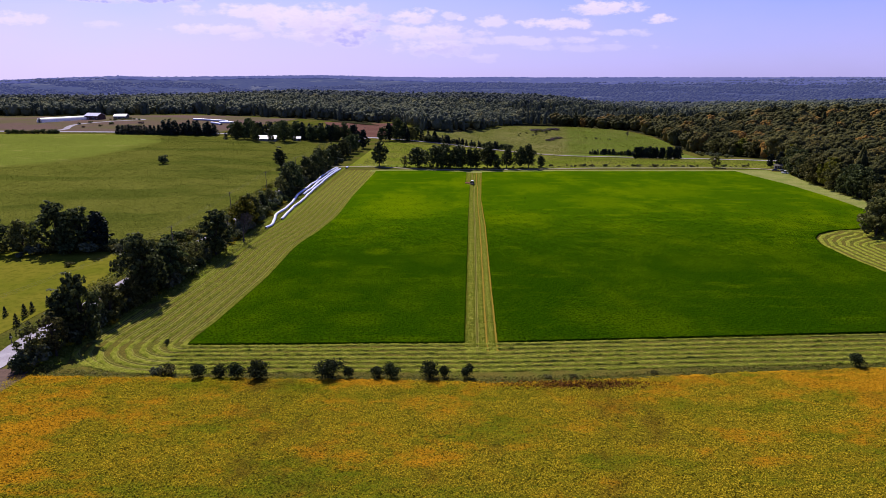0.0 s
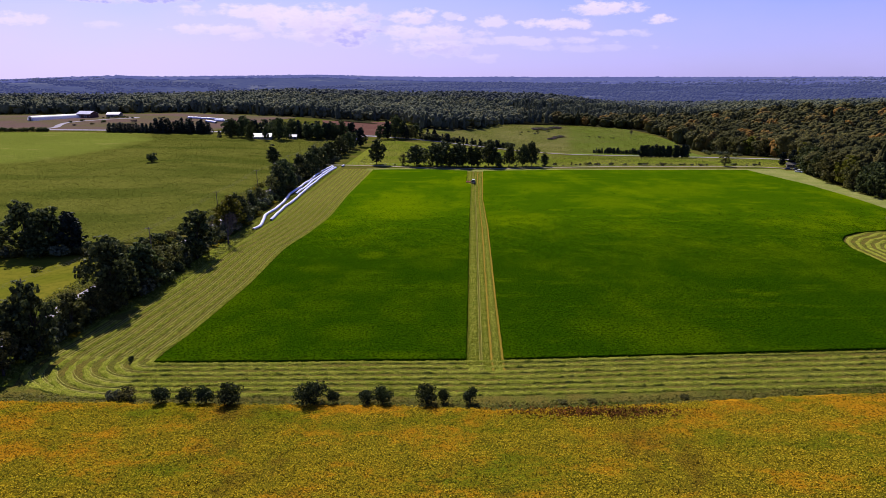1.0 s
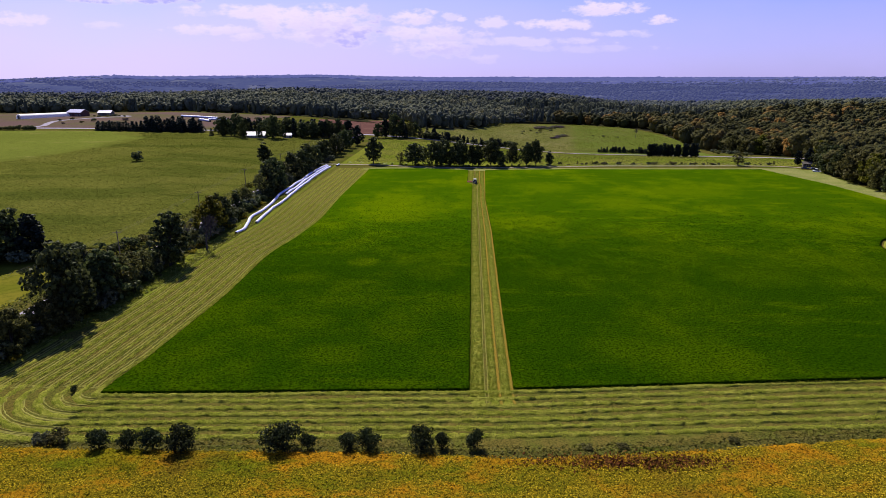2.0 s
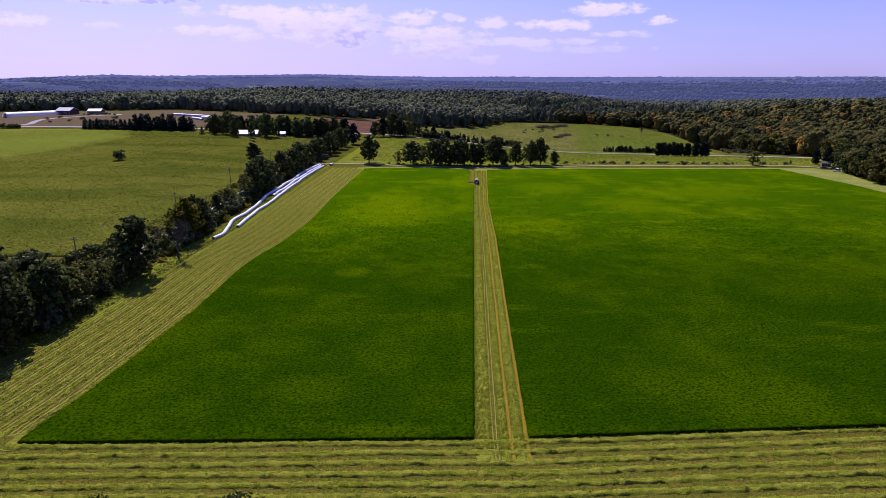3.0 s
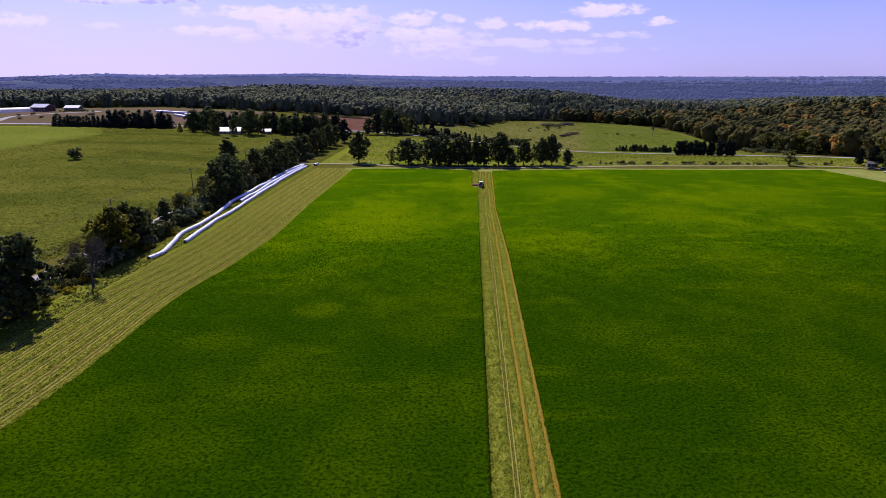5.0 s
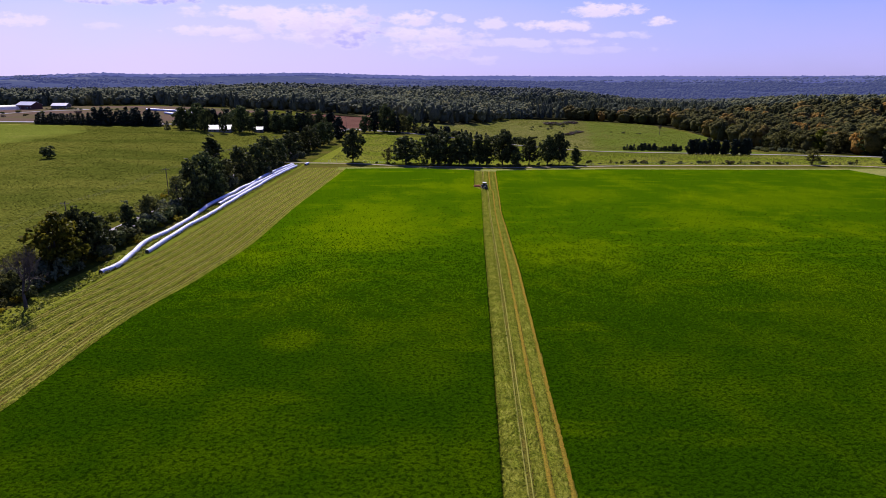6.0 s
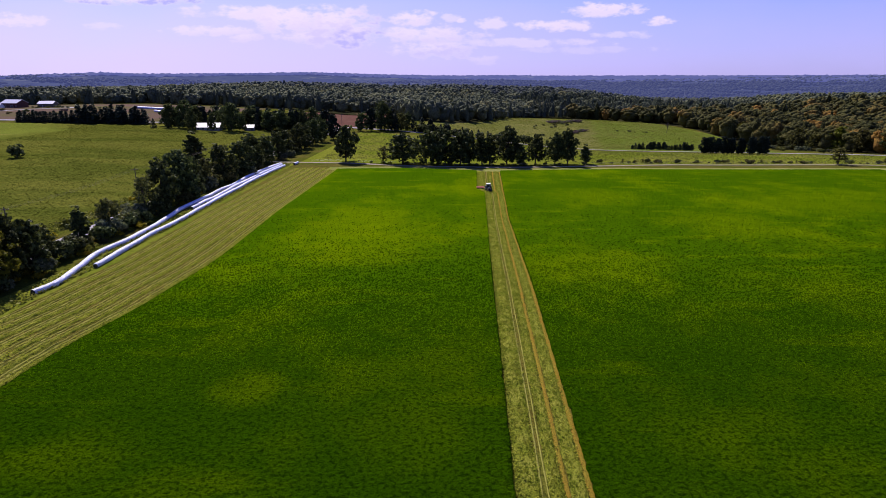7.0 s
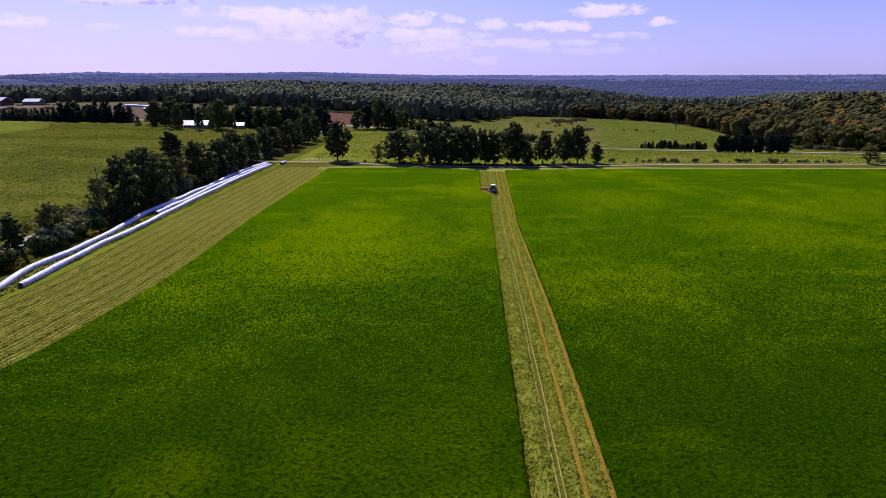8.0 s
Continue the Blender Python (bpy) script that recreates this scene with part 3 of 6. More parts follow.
# three swaths along the strip, with wheel tracks between them
ys = np.arange(114, 366, 0.45)
for lo, hi in ((0.02, 0.33), (0.45, 0.62), (0.72, 0.92)):
    c = (lo + hi) / 2
    line = np.stack([strip_left(np.maximum(ys, 119)) * (1 - c) + strip_right(ys) * c + 0.1 * wobble(ys, ys * 0, 5, lo * 10), ys], 1)
    w = ribbon("windrow", SWATH, line, (hi - lo) * 7.4, 0.06, 0.2, 10, 0.5, 0.08)
    tagged(w, "flat loose swath of cut green hay", "windrow", "swaths along the strip")
for c, wide, bare in ((0.35, 0.18, PALE_STREAK), (0.42, 0.16, PALE_STREAK), (0.665, 0.46, TRACK), (0.955, 0.50, TRACK)):
    line = np.stack([strip_left(np.maximum(ys, 119)) * (1 - c) + strip_right(ys) * c + 0.06 * wobble(ys, ys * 0, 7, c * 10), ys], 1)
    w = ribbon("wheel_track", bare, line, wide, 0.14, 0.06, 5, 0.3, 0.09)
    tagged(w, "tan wheel track through the mown strip", "track", "wheel tracks in the strip", "structure")

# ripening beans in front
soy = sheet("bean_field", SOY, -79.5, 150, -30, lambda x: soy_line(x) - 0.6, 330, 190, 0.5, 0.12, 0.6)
tagged(soy, "ripening yellow, orange and green soybean crop", "crop", kind="stuff")

grassy = sheet("grass_strip", PASTURE, lambda y: mown_left(y) - 6.5, lambda y: mown_left(y) + 0.4, 108, 384, 8, 140, 0.10, 0.05)
tagged(grassy, "bright green uncut grass strip along the hedgerow", "grass", kind="structure")

# the wide green field beyond the road
verge = sheet("verge", DRYGRASS, -89.5, along(((60, -79), (100, -79), (106, -82))), 55, 106, 14, 50, 0.1, 0.05)
tagged(verge, "dry brown grass verge between the road and the beans", "verge", kind="structure")
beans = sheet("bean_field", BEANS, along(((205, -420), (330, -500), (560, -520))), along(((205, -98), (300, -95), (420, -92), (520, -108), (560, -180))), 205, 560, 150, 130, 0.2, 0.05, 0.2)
tagged(beans, "wide green and yellowish bean field on a gentle slope", "crop", kind="stuff")
lawn = sheet("lawn", LAWN, along(((100, -180), (190, -170))), along(((100, -103), (130, -101), (160, -99), (175, -97), (190, -108))), 95, 191, 40, 50, 0.08)
tagged(lawn, "smooth yellow-green mown lawn", "lawn", kind="structure")
pasture = sheet("pasture", PASTURE, along(((390, -62), (560, -55))), along(((390, 235), (460, 262), (560, 240))), lambda x: far_edge(x) + 20, along(((-60, 545), (0, 530), (60, 520), (130, 500), (200, 480), (260, 452))), 90, 60, 0.08)
tagged(pasture, "bright green grazed pasture behind the tree row", "pasture", kind="structure")
meadow = sheet("meadow", MEADOW, along(((550, -20), (672, -18), (698, 18), (735, 44), (790, 70), (900, 128))), along(((500, 215), (600, 240), (700, 262), (860, 250), (900, 180))), along(((-20, 565), (60, 545), (140, 520), (250, 480))), along(((-20, 674), (17, 694), (45, 731), (71, 786), (111, 888), (135, 905), (250, 850))), 70, 70, 0.1)
tagged(meadow, "rough hill meadow with straw coloured tufts", "meadow", kind="structure")
red = sheet("ploughed_field", PLOUGHED, along(((585, -98), (760, -150))), along(((585, -60), (760, -52))), 590, 765, 20, 20, 0.15)
tagged(red, "bare reddish brown ploughed soil", "field", kind="structure")
dry = sheet("dry_field", DRYGRASS, along(((585, -520), (800, -640))), along(((585, -225), (800, -190))), 585, 800, 50, 30, 0.12)
tagged(dry, "straw brown grass field round the farm", "field", kind="structure")

road = ribbon("road", GRAVEL, curve_line(((-118, -160), (-106, -60), (-96, 40), (-90.5, 100), (-92.5, 122), (-91, 145), (-90, 170), (-86, 205), (-84.5, 235), (-84.5, 280), (-84, 340), (-82, 420), (-78, 500), (-76, 585)), 4), 5.2, 0.14, 0.05, 5)
tagged(road, "pale grey country road behind the hedgerow", "road", kind="structure")
road2 = ribbon("road", GRAVEL, curve_line(((-640, 590), (-430, 585), (-330, 580), (-220, 585), (-140, 590), (-76, 585), (-44, 568), (10, 555), (65, 545), (130, 525), (200, 490), (262, 455), (330, 410)), 8), 7.0, 0.2, 0.05, 5)
tagged(road2, "pale grey main road across the valley", "road", kind="structure")
lane = ribbon("lane", LANE, curve_line(((-80, 392), (-62, 389), (-41, 387), (-17, 380), (5, 378.5), (30, 380), (62, 388), (100, 399), (122, 402), (160, 404), (199, 403.5), (219, 396), (228, 384)), 3), 3.0, 0.12, 0.0, 5)
tagged(lane, "narrow pale dirt lane along the field end", "lane", kind="structure")
drive = ribbon("lane", GRAVEL, curve_line(((-386, 584), (-378, 600), (-388, 625), (-392, 650), (-372, 685), (-350, 705), (-372, 722)), 4), 6.0, 0.2, 0.0, 5)
tagged(drive, "curving pale gravel farm drive", "lane", kind="structure")

floor_mid = sheet("forest_floor", DARKFLOOR, along(((674, -60), (790, -640), (1160, -900))), along(((690, 20), (930, 260), (1160, 700))), lambda x: np.interp(x, (-700, -420, -200, -150, -60, -30, 17, 45, 71, 111, 140, 250, 700), (825, 825, 810, 785, 775, 674, 694, 731, 786, 890, 922, 925, 925)), 1160, 60, 30, 0.2)
floor_right = sheet("forest_floor", DARKFLOOR, along(((200, 166), (240, 200), (270, 203), (300, 206), (335, 213), (365, 219), (395, 236), (460, 264), (555, 245), (655, 255), (770, 268), (850, 256), (905, 200), (930, 170))), 620, 203, 930, 30, 60, 0.2)
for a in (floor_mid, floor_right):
    tagged(a, "dark ground under the trees of the wood", "ground", kind="structure")


# ---- plants ----
def turn_of(n, r):
    v = r.normal(0, 1, (n, 3))
    return v / np.linalg.norm(v, axis=1)[:, None]


def leaf_cloud(centres, radii, n, size, r, flat=0.75, loose=0.8):
    """Small leaf clumps strewn over the shells of several balls of foliage."""
    k = np.repeat(np.arange(len(centres)), n)
    way = turn_of(len(k), r)
    way[:, 2] = np.abs(way[:, 2]) * np.where(r.random(len(k)) < 0.75, 1, -1)
    C = centres[k] + way * (radii[k] * (0.55 + 0.5 * r.random(len(k)) ** 0.6))[:, None] * np.array([1, 1, flat])
    nrm = way + turn_of(len(k), r) * loose
    nrm /= np.linalg.norm(nrm, axis=1)[:, None]
    t1 = np.cross(nrm, turn_of(len(k), r))
    t1 /= np.linalg.norm(t1, axis=1)[:, None]
    t2 = np.cross(nrm, t1)
    s = (size * (0.6 + 0.8 * r.random(len(k))))[:, None]
    s2 = s * (0.55 + 0.4 * r.random(len(k)))[:, None]
    V = np.stack([C - t1 * s, C - t2 * s2 + nrm * s * 0.25, C + t1 * s, C + t2 * s2 + nrm * s * 0.25], 1).reshape(-1, 3)
    return V, np.arange(len(V)).reshape(-1, 4)


def tube(points, radii, sides=6):
    """A tapered limb along a few points."""
    P = [Vector(p) for p in points]
    V, F = [], []
    for i, (p, q) in enumerate(zip(P, radii)):
        d = (P[min(i + 1, len(P) - 1)] - P[max(i - 1, 0)]).normalized()
        a = d.orthogonal().normalized()
        b = d.cross(a)
        for s in range(sides):
            w = 2 * math.pi * s / sides
            V.append(p + (a * math.cos(w) + b * math.sin(w)) * q)
    for i in range(len(P) - 1):
        for s in range(sides):
            t = (s + 1) % sides
            F.append((i * sides + s, i * sides + t, (i + 1) * sides + t, (i + 1) * sides + s))
    return np.array([tuple(v) for v in V]), np.array(F)


def joined(pieces):
    V, F, k = [], [], 0
    for v, f in pieces:
        V.append(v)
        F.append(np.asarray(f) + k)
        k += len(v)
    return np.concatenate(V), np.concatenate(F)


def broadleaf(seed, width=0.62, low=0.16, blobs=30, n=95, leaf=0.036, limbs=8):
    """A broad-leaved tree one unit high: trunk with limbs, and a crown of many clumps with gaps."""
    r = np.random.default_rng(seed)
    mid = (1 + low) / 2 + 0.01
    C, R = [], []
    lean = r.normal(0, 0.04, 2)
    lop = r.uniform(0, 6.28)
    for i in range(blobs):
        t = (i + r.random()) / blobs
        z = low + 0.07 + (0.90 - low - 0.07) * t
        wide = width / 2 * float(np.interp(t, (0, 0.15, 0.4, 0.7, 0.9, 1.0), (0.68, 0.9, 1.0, 0.86, 0.55, 0.25)))
        rad = (0.085 + 0.065 * r.random()) * (0.55 + width * 0.6)
        a = i * 2.4 + r.normal(0, 0.5)
        q = max(0.0, wide - rad * 0.7) * (1.0 if i % 3 else 0.45) * (0.82 + 0.3 * r.random()) * (1 + 0.16 * math.cos(a - lop))
        C.append((lean[0] * t + q * math.cos(a), lean[1] * t + q * math.sin(a), z))
        R.append(rad)
    C, R = np.array(C), np.array(R)
    k = np.repeat(np.arange(blobs), 5)
    out = turn_of(len(k), r) + np.array([0, 0, 0.25])
    sub = C[k] + out * (R[k] * r.uniform(0.35, 1.15, len(k)))[:, None]
    V, F = leaf_cloud(sub, R[k] * r.uniform(0.28, 0.55, len(k)), n // 5, leaf * 0.92, r, 0.8, 0.55)
    V[:, 2] = np.clip(V[:, 2], 0.0, 1.05)
    wood = [tube(((0, 0, -0.02), (0.004, 0, low * 0.8), (lean[0] * 0.5, lean[1] * 0.5, mid), (lean[0], lean[1], 0.85)), (0.030, 0.022, 0.015, 0.004), 7)]
    for i in range(limbs):
        c = C[i * len(C) // limbs]
        z0 = low * 0.8 + (mid - low) * r.random() * 0.8
        wood.append(tube(((0.002, 0, z0), (c[0] * 0.5, c[1] * 0.5, z0 + (c[2] - z0) * 0.6), tuple(c)), (0.012, 0.008, 0.003), 5))
    return joined(wood), (V, F)


def conifer(seed, width=0.4, tiers=17, n=30, leaf=0.034):
    """A spruce one unit high: layered boughs that droop, pointed top."""
    r = np.random.default_rng(seed)
    C, R = [], []
    for i in range(tiers):
        z = 0.05 + 0.93 * i / tiers
        w = width / 2 * (1 - (i / tiers)) ** 0.85 + 0.012
        m = max(3, int(8 * (1 - i / tiers)))
        for j in range(m):
            a = 2 * math.pi * (j / m) + i * 1.3 + r.normal(0, 0.2)
            q = w * (0.55 + 0.3 * r.random())
            C.append((q * math.cos(a), q * math.sin(a), z - 0.02 * r.random()))
            R.append(w * 0.45 + 0.014)
    V, F = leaf_cloud(np.array(C), np.array(R), n // 7, leaf * 1.3, r, 0.5)
    return tube(((0, 0, -0.02), (0, 0, 0.5), (0, 0, 0.97)), (0.02, 0.012, 0.002), 6), (V, F)


def shrub(seed, width=1.0, blobs=14, n=44, leaf=0.075):
    """A bush one unit high, down to the ground."""
    r = np.random.default_rng(seed)
    a = r.random(blobs) * 2 * math.pi
    q = width / 2 * 0.75 * np.sqrt(r.random(blobs))
    z = 0.22 + 0.58 * r.random(blobs) * (1 - (q / width) * 0.9)
    C = np.stack([q * np.cos(a), q * np.sin(a), z], 1)
    R = 0.20 + 0.10 * r.random(blobs)
    V, F = leaf_cloud(C, R, n, leaf, r)
    V[:, 2] = np.maximum(V[:, 2], 0.0)
    wood = [tube(((0.02 * i, 0, -0.02), (C[i][0] * 0.5, C[i][1] * 0.5, 0.25), tuple(C[i])), (0.02, 0.014, 0.005), 5) for i in range(4)]
    return joined(wood), (V, F)


def bare_tree(seed):
    """A leafless tree: trunk, limbs and fine twigs."""
    r = np.random.default_rng(seed)
    wood = []

    def grow(p, d, length, rad, depth):
        q = p + d * length
        bend = p + d * length * 0.5 + Vector(r.normal(0, 0.05 * length, 3))
        wood.append(tube((p, bend, q), (rad, rad * 0.85, rad * 0.65), 5 if depth < 2 else 3))
        if depth == 5:
            return
        for _ in range(4 if depth in (0, 1, 3) else 3):
            e = (d + Vector(r.normal(0, 0.46, 3)) + Vector((0, 0, 0.12))).normalized()
            grow(q, e, length * (0.66 + 0.24 * r.random()), rad * 0.52, depth + 1)

    grow(Vector((0, 0, -0.02)), Vector((0.03, 0, 1)), 0.17, 0.030, 0)
    V, F = joined(wood)
    V[:, 2] *= 1.0 / V[:, 2].max()
    return V, F


PLANTS = {}
MAKERS = {
    "maple": (lambda: broadleaf(11, 0.84, 0.03, 46, 72), LEAF, "tree"),
    "ash": (lambda: broadleaf(12, 0.70, 0.05, 40, 72), LEAF, "tree"),
    "elm": (lambda: broadleaf(13, 0.80, 0.02, 44, 72), LEAF, "tree"),
    "poplar": (lambda: broadleaf(14, 0.46, 0.04, 34, 72), LEAF, "tree"),
    "oak": (lambda: broadleaf(15, 0.95, 0.03, 50, 72), LEAF, "tree"),
    "olive_tree": (lambda: broadleaf(16, 0.9, 0.0, 40, 72), LEAF_OLIVE, "tree"),
    "gold_tree": (lambda: broadleaf(17, 0.85, 0.06, 42, 72), LEAF_GOLD, "tree"),
    "airy_tree": (lambda: broadleaf(18, 0.66, 0.12, 24, 70, 0.026), LEAF_OLIVE, "tree"),
    "spruce": (lambda: conifer(21, 0.36), NEEDLE, "conifer"),
    "fir": (lambda: conifer(22, 0.48, 20), NEEDLE, "conifer"),
    "pine": (lambda: broadleaf(23, 0.6, 0.02, 40, 72), NEEDLE, "conifer"),
    "row_maple": (lambda: broadleaf(41, 0.86, 0.07, 46, 72), LEAF, "tree"),
    "row_ash": (lambda: broadleaf(42, 0.74, 0.09, 40, 72), LEAF, "tree"),
    "wood_oak": (lambda: broadleaf(43, 0.95, 0.02, 46, 72), LEAF_OLIVE, "tree"),
    "grey_bush": (lambda: shrub(38, 1.3), LEAF_GREY, "bush"),
    "bush": (lambda: shrub(31, 1.15), LEAF, "bush"),
    "edge_bush": (lambda: shrub(51, 1.15, 26, 60, 0.042), LEAF_DARK, "bush"),
    "edge_juniper": (lambda: shrub(52, 0.75, 22, 60, 0.042), LEAF_DARK, "bush"),
    "round_bush": (lambda: shrub(32, 0.85, 13), LEAF, "bush"),
    "upright_bush": (lambda: shrub(33, 0.6, 12), NEEDLE, "bush"),
    "olive_bush": (lambda: shrub(34, 1.3), LEAF_OLIVE, "bush"),
    "weed_clump": (lambda: shrub(35, 1.8, 12, 30, 0.10), WEED, "weeds"),
    "goldenrod": (lambda: shrub(36, 1.7, 12, 30, 0.10), GOLDENROD, "weeds"),
    "red_bush": (lambda: shrub(37, 1.8), LEAF_RED, "bush"),
}


def plant(kind, x, y, tall, label, group="", spin=None, fat=1.0):
    """Sets one plant on the ground; alike plants share their meshes."""
    spin = rng.uniform(0, 360) if spin is None else spin
    m = pose(x, y, float(lie(x, y)), 0, 0, spin) @ Matrix.Diagonal((tall * fat, tall * fat, tall, 1))
    if kind in PLANTS:
        ob = copy_thing(PLANTS[kind], m)
    else:
        make, green, cat = MAKERS[kind]
        wood, crown = make()
        ob = new({"tree": "tree", "conifer": "conifer", "bush": "bush", "weeds": "weed_clump"}[cat])
        part("trunk" if cat in ("tree", "conifer") else "stem", mesh_np("trunk", *wood), BARK, ob)
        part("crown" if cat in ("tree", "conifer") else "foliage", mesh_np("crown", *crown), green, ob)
        tagged(ob, "", cat)
        PLANTS[kind] = ob
        ob.matrix_basis = m
    if ob is not PLANTS[kind]:
        ob.scale = (tall * fat, tall * fat, tall)
    return tagged(ob, label, group=group)


# hedgerow between the road and the hay field
HEDGE = (("airy_tree", -82.8, 108.5, 9, 1.0), ("airy_tree", -80.8, 112.5, 9.5, 1.0), ("maple", -80.5, 122, 15, 0.75), ("poplar", -83, 119, 12, 1.2), ("olive_tree", -80.5, 133, 9, 1.0), ("oak", -79, 148, 16.5, 0.85), ("elm", -77.5, 160, 13, 1.0),
         ("olive_tree", -80, 168, 9, 1.1), ("ash", -75.5, 188.5, 15, 1.1), ("gold_tree", -77, 222, 12.5, 1.05), ("maple", -78, 229, 12, 0.85))
FAR_HEDGE = (("poplar", -78.5, 254, 8.5, 1.1), ("olive_tree", -79, 266, 8, 1.0), ("airy_tree", -78, 282, 11, 1.0), ("maple", -77, 290, 14, 0.95), ("oak", -77.5, 302, 14.5, 0.9), ("elm", -78.5, 312, 13, 0.95),
         ("olive_tree", -79, 325, 10, 1.1), ("maple", -77.5, 339, 13, 1.0), ("elm", -77, 354, 13, 1.0), ("oak", -76.5, 371, 13.5, 0.9), ("ash", -76, 386, 12, 1.1),
         ("maple", -75, 402, 12, 1.0), ("elm", -75, 417, 12.5, 1.0), ("oak", -74, 432, 13, 0.9), ("elm", -73, 447, 13, 1.0), ("maple", -72, 463, 14, 1.0), ("ash", -70, 478, 13, 1.0), ("pine", -66, 494, 15, 1.0))
for kind, x, y, tall, fat in HEDGE + FAR_HEDGE:
    words = {"olive_tree": "olive green bushy tree in the hedgerow", "gold_tree": "yellowing broad-leaved tree in the hedgerow", "airy_tree": "small loose-crowned tree beside the country road"}.get(kind, "dark green broad-leaved tree in the hedgerow")
    plant(kind, x, y, tall, words, "hedgerow trees", fat=fat)
for i in range(66):
    y = 106 + i * 5.9 + rng.uniform(-2, 2)
    x = float(np.interp(y, (106, 140, 150, 190, 230, 500), (-81, -79, -76, -74.5, -75.5, -70))) + rng.uniform(-4.2, 1.2)
    if (198 < y < 206 and x > -75) or abs(y - 585) < 5:
        continue
    kind = ("bush", "olive_bush", "grey_bush", "bush", "goldenrod", "weed_clump")[int(rng.integers(6))]
    words = {"bush": "dark green shrub under the hedgerow", "olive_bush": "olive shrub under the hedgerow", "grey_bush": "grey-green shrub under the hedgerow", "goldenrod": "clump of yellow goldenrod on the verge", "weed_clump": "clump of rank weeds on the verge"}[kind]
    plant(kind, x, y, rng.uniform(1.0, 1.6) if kind in ("goldenrod", "weed_clump") else rng.uniform(2.4, 4.6), words, "hedgerow undergrowth", fat=rng.uniform(0.8, 1.1))
for i in range(60):
    y = 105 + i * 4.6 + rng.uniform(-2, 2)
    x = float(np.interp(y, (106, 140, 150, 190, 230, 500), (-82, -80, -78, -77, -77.5, -74))) + rng.uniform(-2.5, 1.5)
    if 196 < y < 208 or 234 < y < 278 or (x > -74 and y > 220):
        continue
    kind = ("olive_bush", "grey_bush", "bush", "olive_tree")[int(rng.integers(4))]
    plant(kind, x, y, rng.uniform(3.2, 6.0), {"bush": "dark green tall shrub in the hedgerow", "grey_bush": "grey-green tall shrub in the hedgerow"}.get(kind, "olive tall shrub in the hedgerow"), "hedgerow shrubs", fat=rng.uniform(0.8, 1.0))
for i in range(26):
    y = 195 + i * 8.4 + rng.uniform(-3, 3)
    kind = ("olive_bush", "grey_bush", "weed_clump", "goldenrod")[int(rng.integers(4))]
    plant(kind, -90.5 + rng.uniform(-2, 2), y, rng.uniform(1.2, 2.6), "low shrub between the road and the green field", "roadside shrubs", fat=1.1)

for i in range(30):
    y = 118 + i * 3.4 + rng.uniform(-1.2, 1.2)
    if i % 7 == 3 or 196 < y < 208:
        continue
    kind = ("olive_bush", "bush", "grey_bush", "olive_bush", "goldenrod")[int(rng.integers(5))]
    plant(kind, -81.5 + rng.uniform(-2, 1.5), y, rng.uniform(3.0, 5.0) if kind != "goldenrod" else rng.uniform(1.2, 1.8), {"goldenrod": "clump of yellow goldenrod beside the road", "bush": "dark green shrub beside the country road"}.get(kind, "olive and grey-green shrub beside the country road"), "hedgerow shrubs by the road", fat=rng.uniform(0.9, 1.2))
for i in range(24):
    plant(("goldenrod", "weed_clump", "olive_bush")[i % 3], -75.5 + rng.uniform(-2.5, 2.5), 152 + i * 5.2 + rng.uniform(-2, 2), rng.uniform(0.9, 1.7), "low yellow-green weeds on the hedgerow's sunny edge", "weeds on the hedgerow edge", fat=1.1)
for i in range(64):
    plant(("goldenrod", "weed_clump", "goldenrod", "olive_bush")[i % 4], -76.5 + rng.uniform(-5.5, 3.0), 214 + i * 1.35 + rng.uniform(-1, 1), rng.uniform(0.7, 1.7), "rank golden and yellow-green weeds between the tubes and the road", "weeds beside the tubes", fat=1.2)
for i in range(22):
    plant(("bush", "olive_bush", "grey_bush")[i % 3], -172 + i * 3.2 + rng.uniform(-1.5, 1.5), 190 + rng.uniform(-3, 6), rng.uniform(3.0, 5.6), "dark dense shrub between the lawn and the bean field", "thicket behind the lawn", fat=1.1)

# the thick part of the hedgerow before the gap with the bare tree
for kind, x, y, tall, fat in (("elm", -80, 153, 11, 0.95), ("olive_tree", -77, 163, 8.5, 1.0), ("airy_tree", -77.5, 169, 9, 1.15), ("olive_tree", -79.5, 174, 8, 1.05), ("airy_tree", -77, 177, 8, 1.1), ("olive_tree", -79.5, 182, 6, 1.1), ("oak", -81, 158, 10, 0.9), ("olive_tree", -79.5, 140, 7.5, 1.1), ("airy_tree", -80, 144.5, 8, 1.15), ("olive_tree", -83, 153, 6.0, 1.2), ("olive_tree", -81.5, 136.5, 6.5, 1.1)):
    plant(kind, x, y, tall, "dense tangled tree in the thick part of the hedgerow", "hedgerow thicket", fat=fat)
for kind, x, y, tall in (("bush", -95, 205, 4.5), ("olive_bush", -93, 210, 3.8), ("bush", -96, 199, 4.2), ("bush", -108, 197, 4.8), ("olive_bush", -99, 194, 3.6), ("goldenrod", -95, 190, 1.8), ("goldenrod", -74.5, 207, 1.7), ("olive_bush", -76, 203, 2.6), ("grey_bush", -77, 196, 3.4), ("olive_bush", -75.5, 193, 2.8)):
    plant(kind, x, y, tall, {"goldenrod": "clump of yellow goldenrod beside the road"}.get(kind, "dark dense shrub beside the country road"), "shrubs on both sides of the road", fat=1.1)

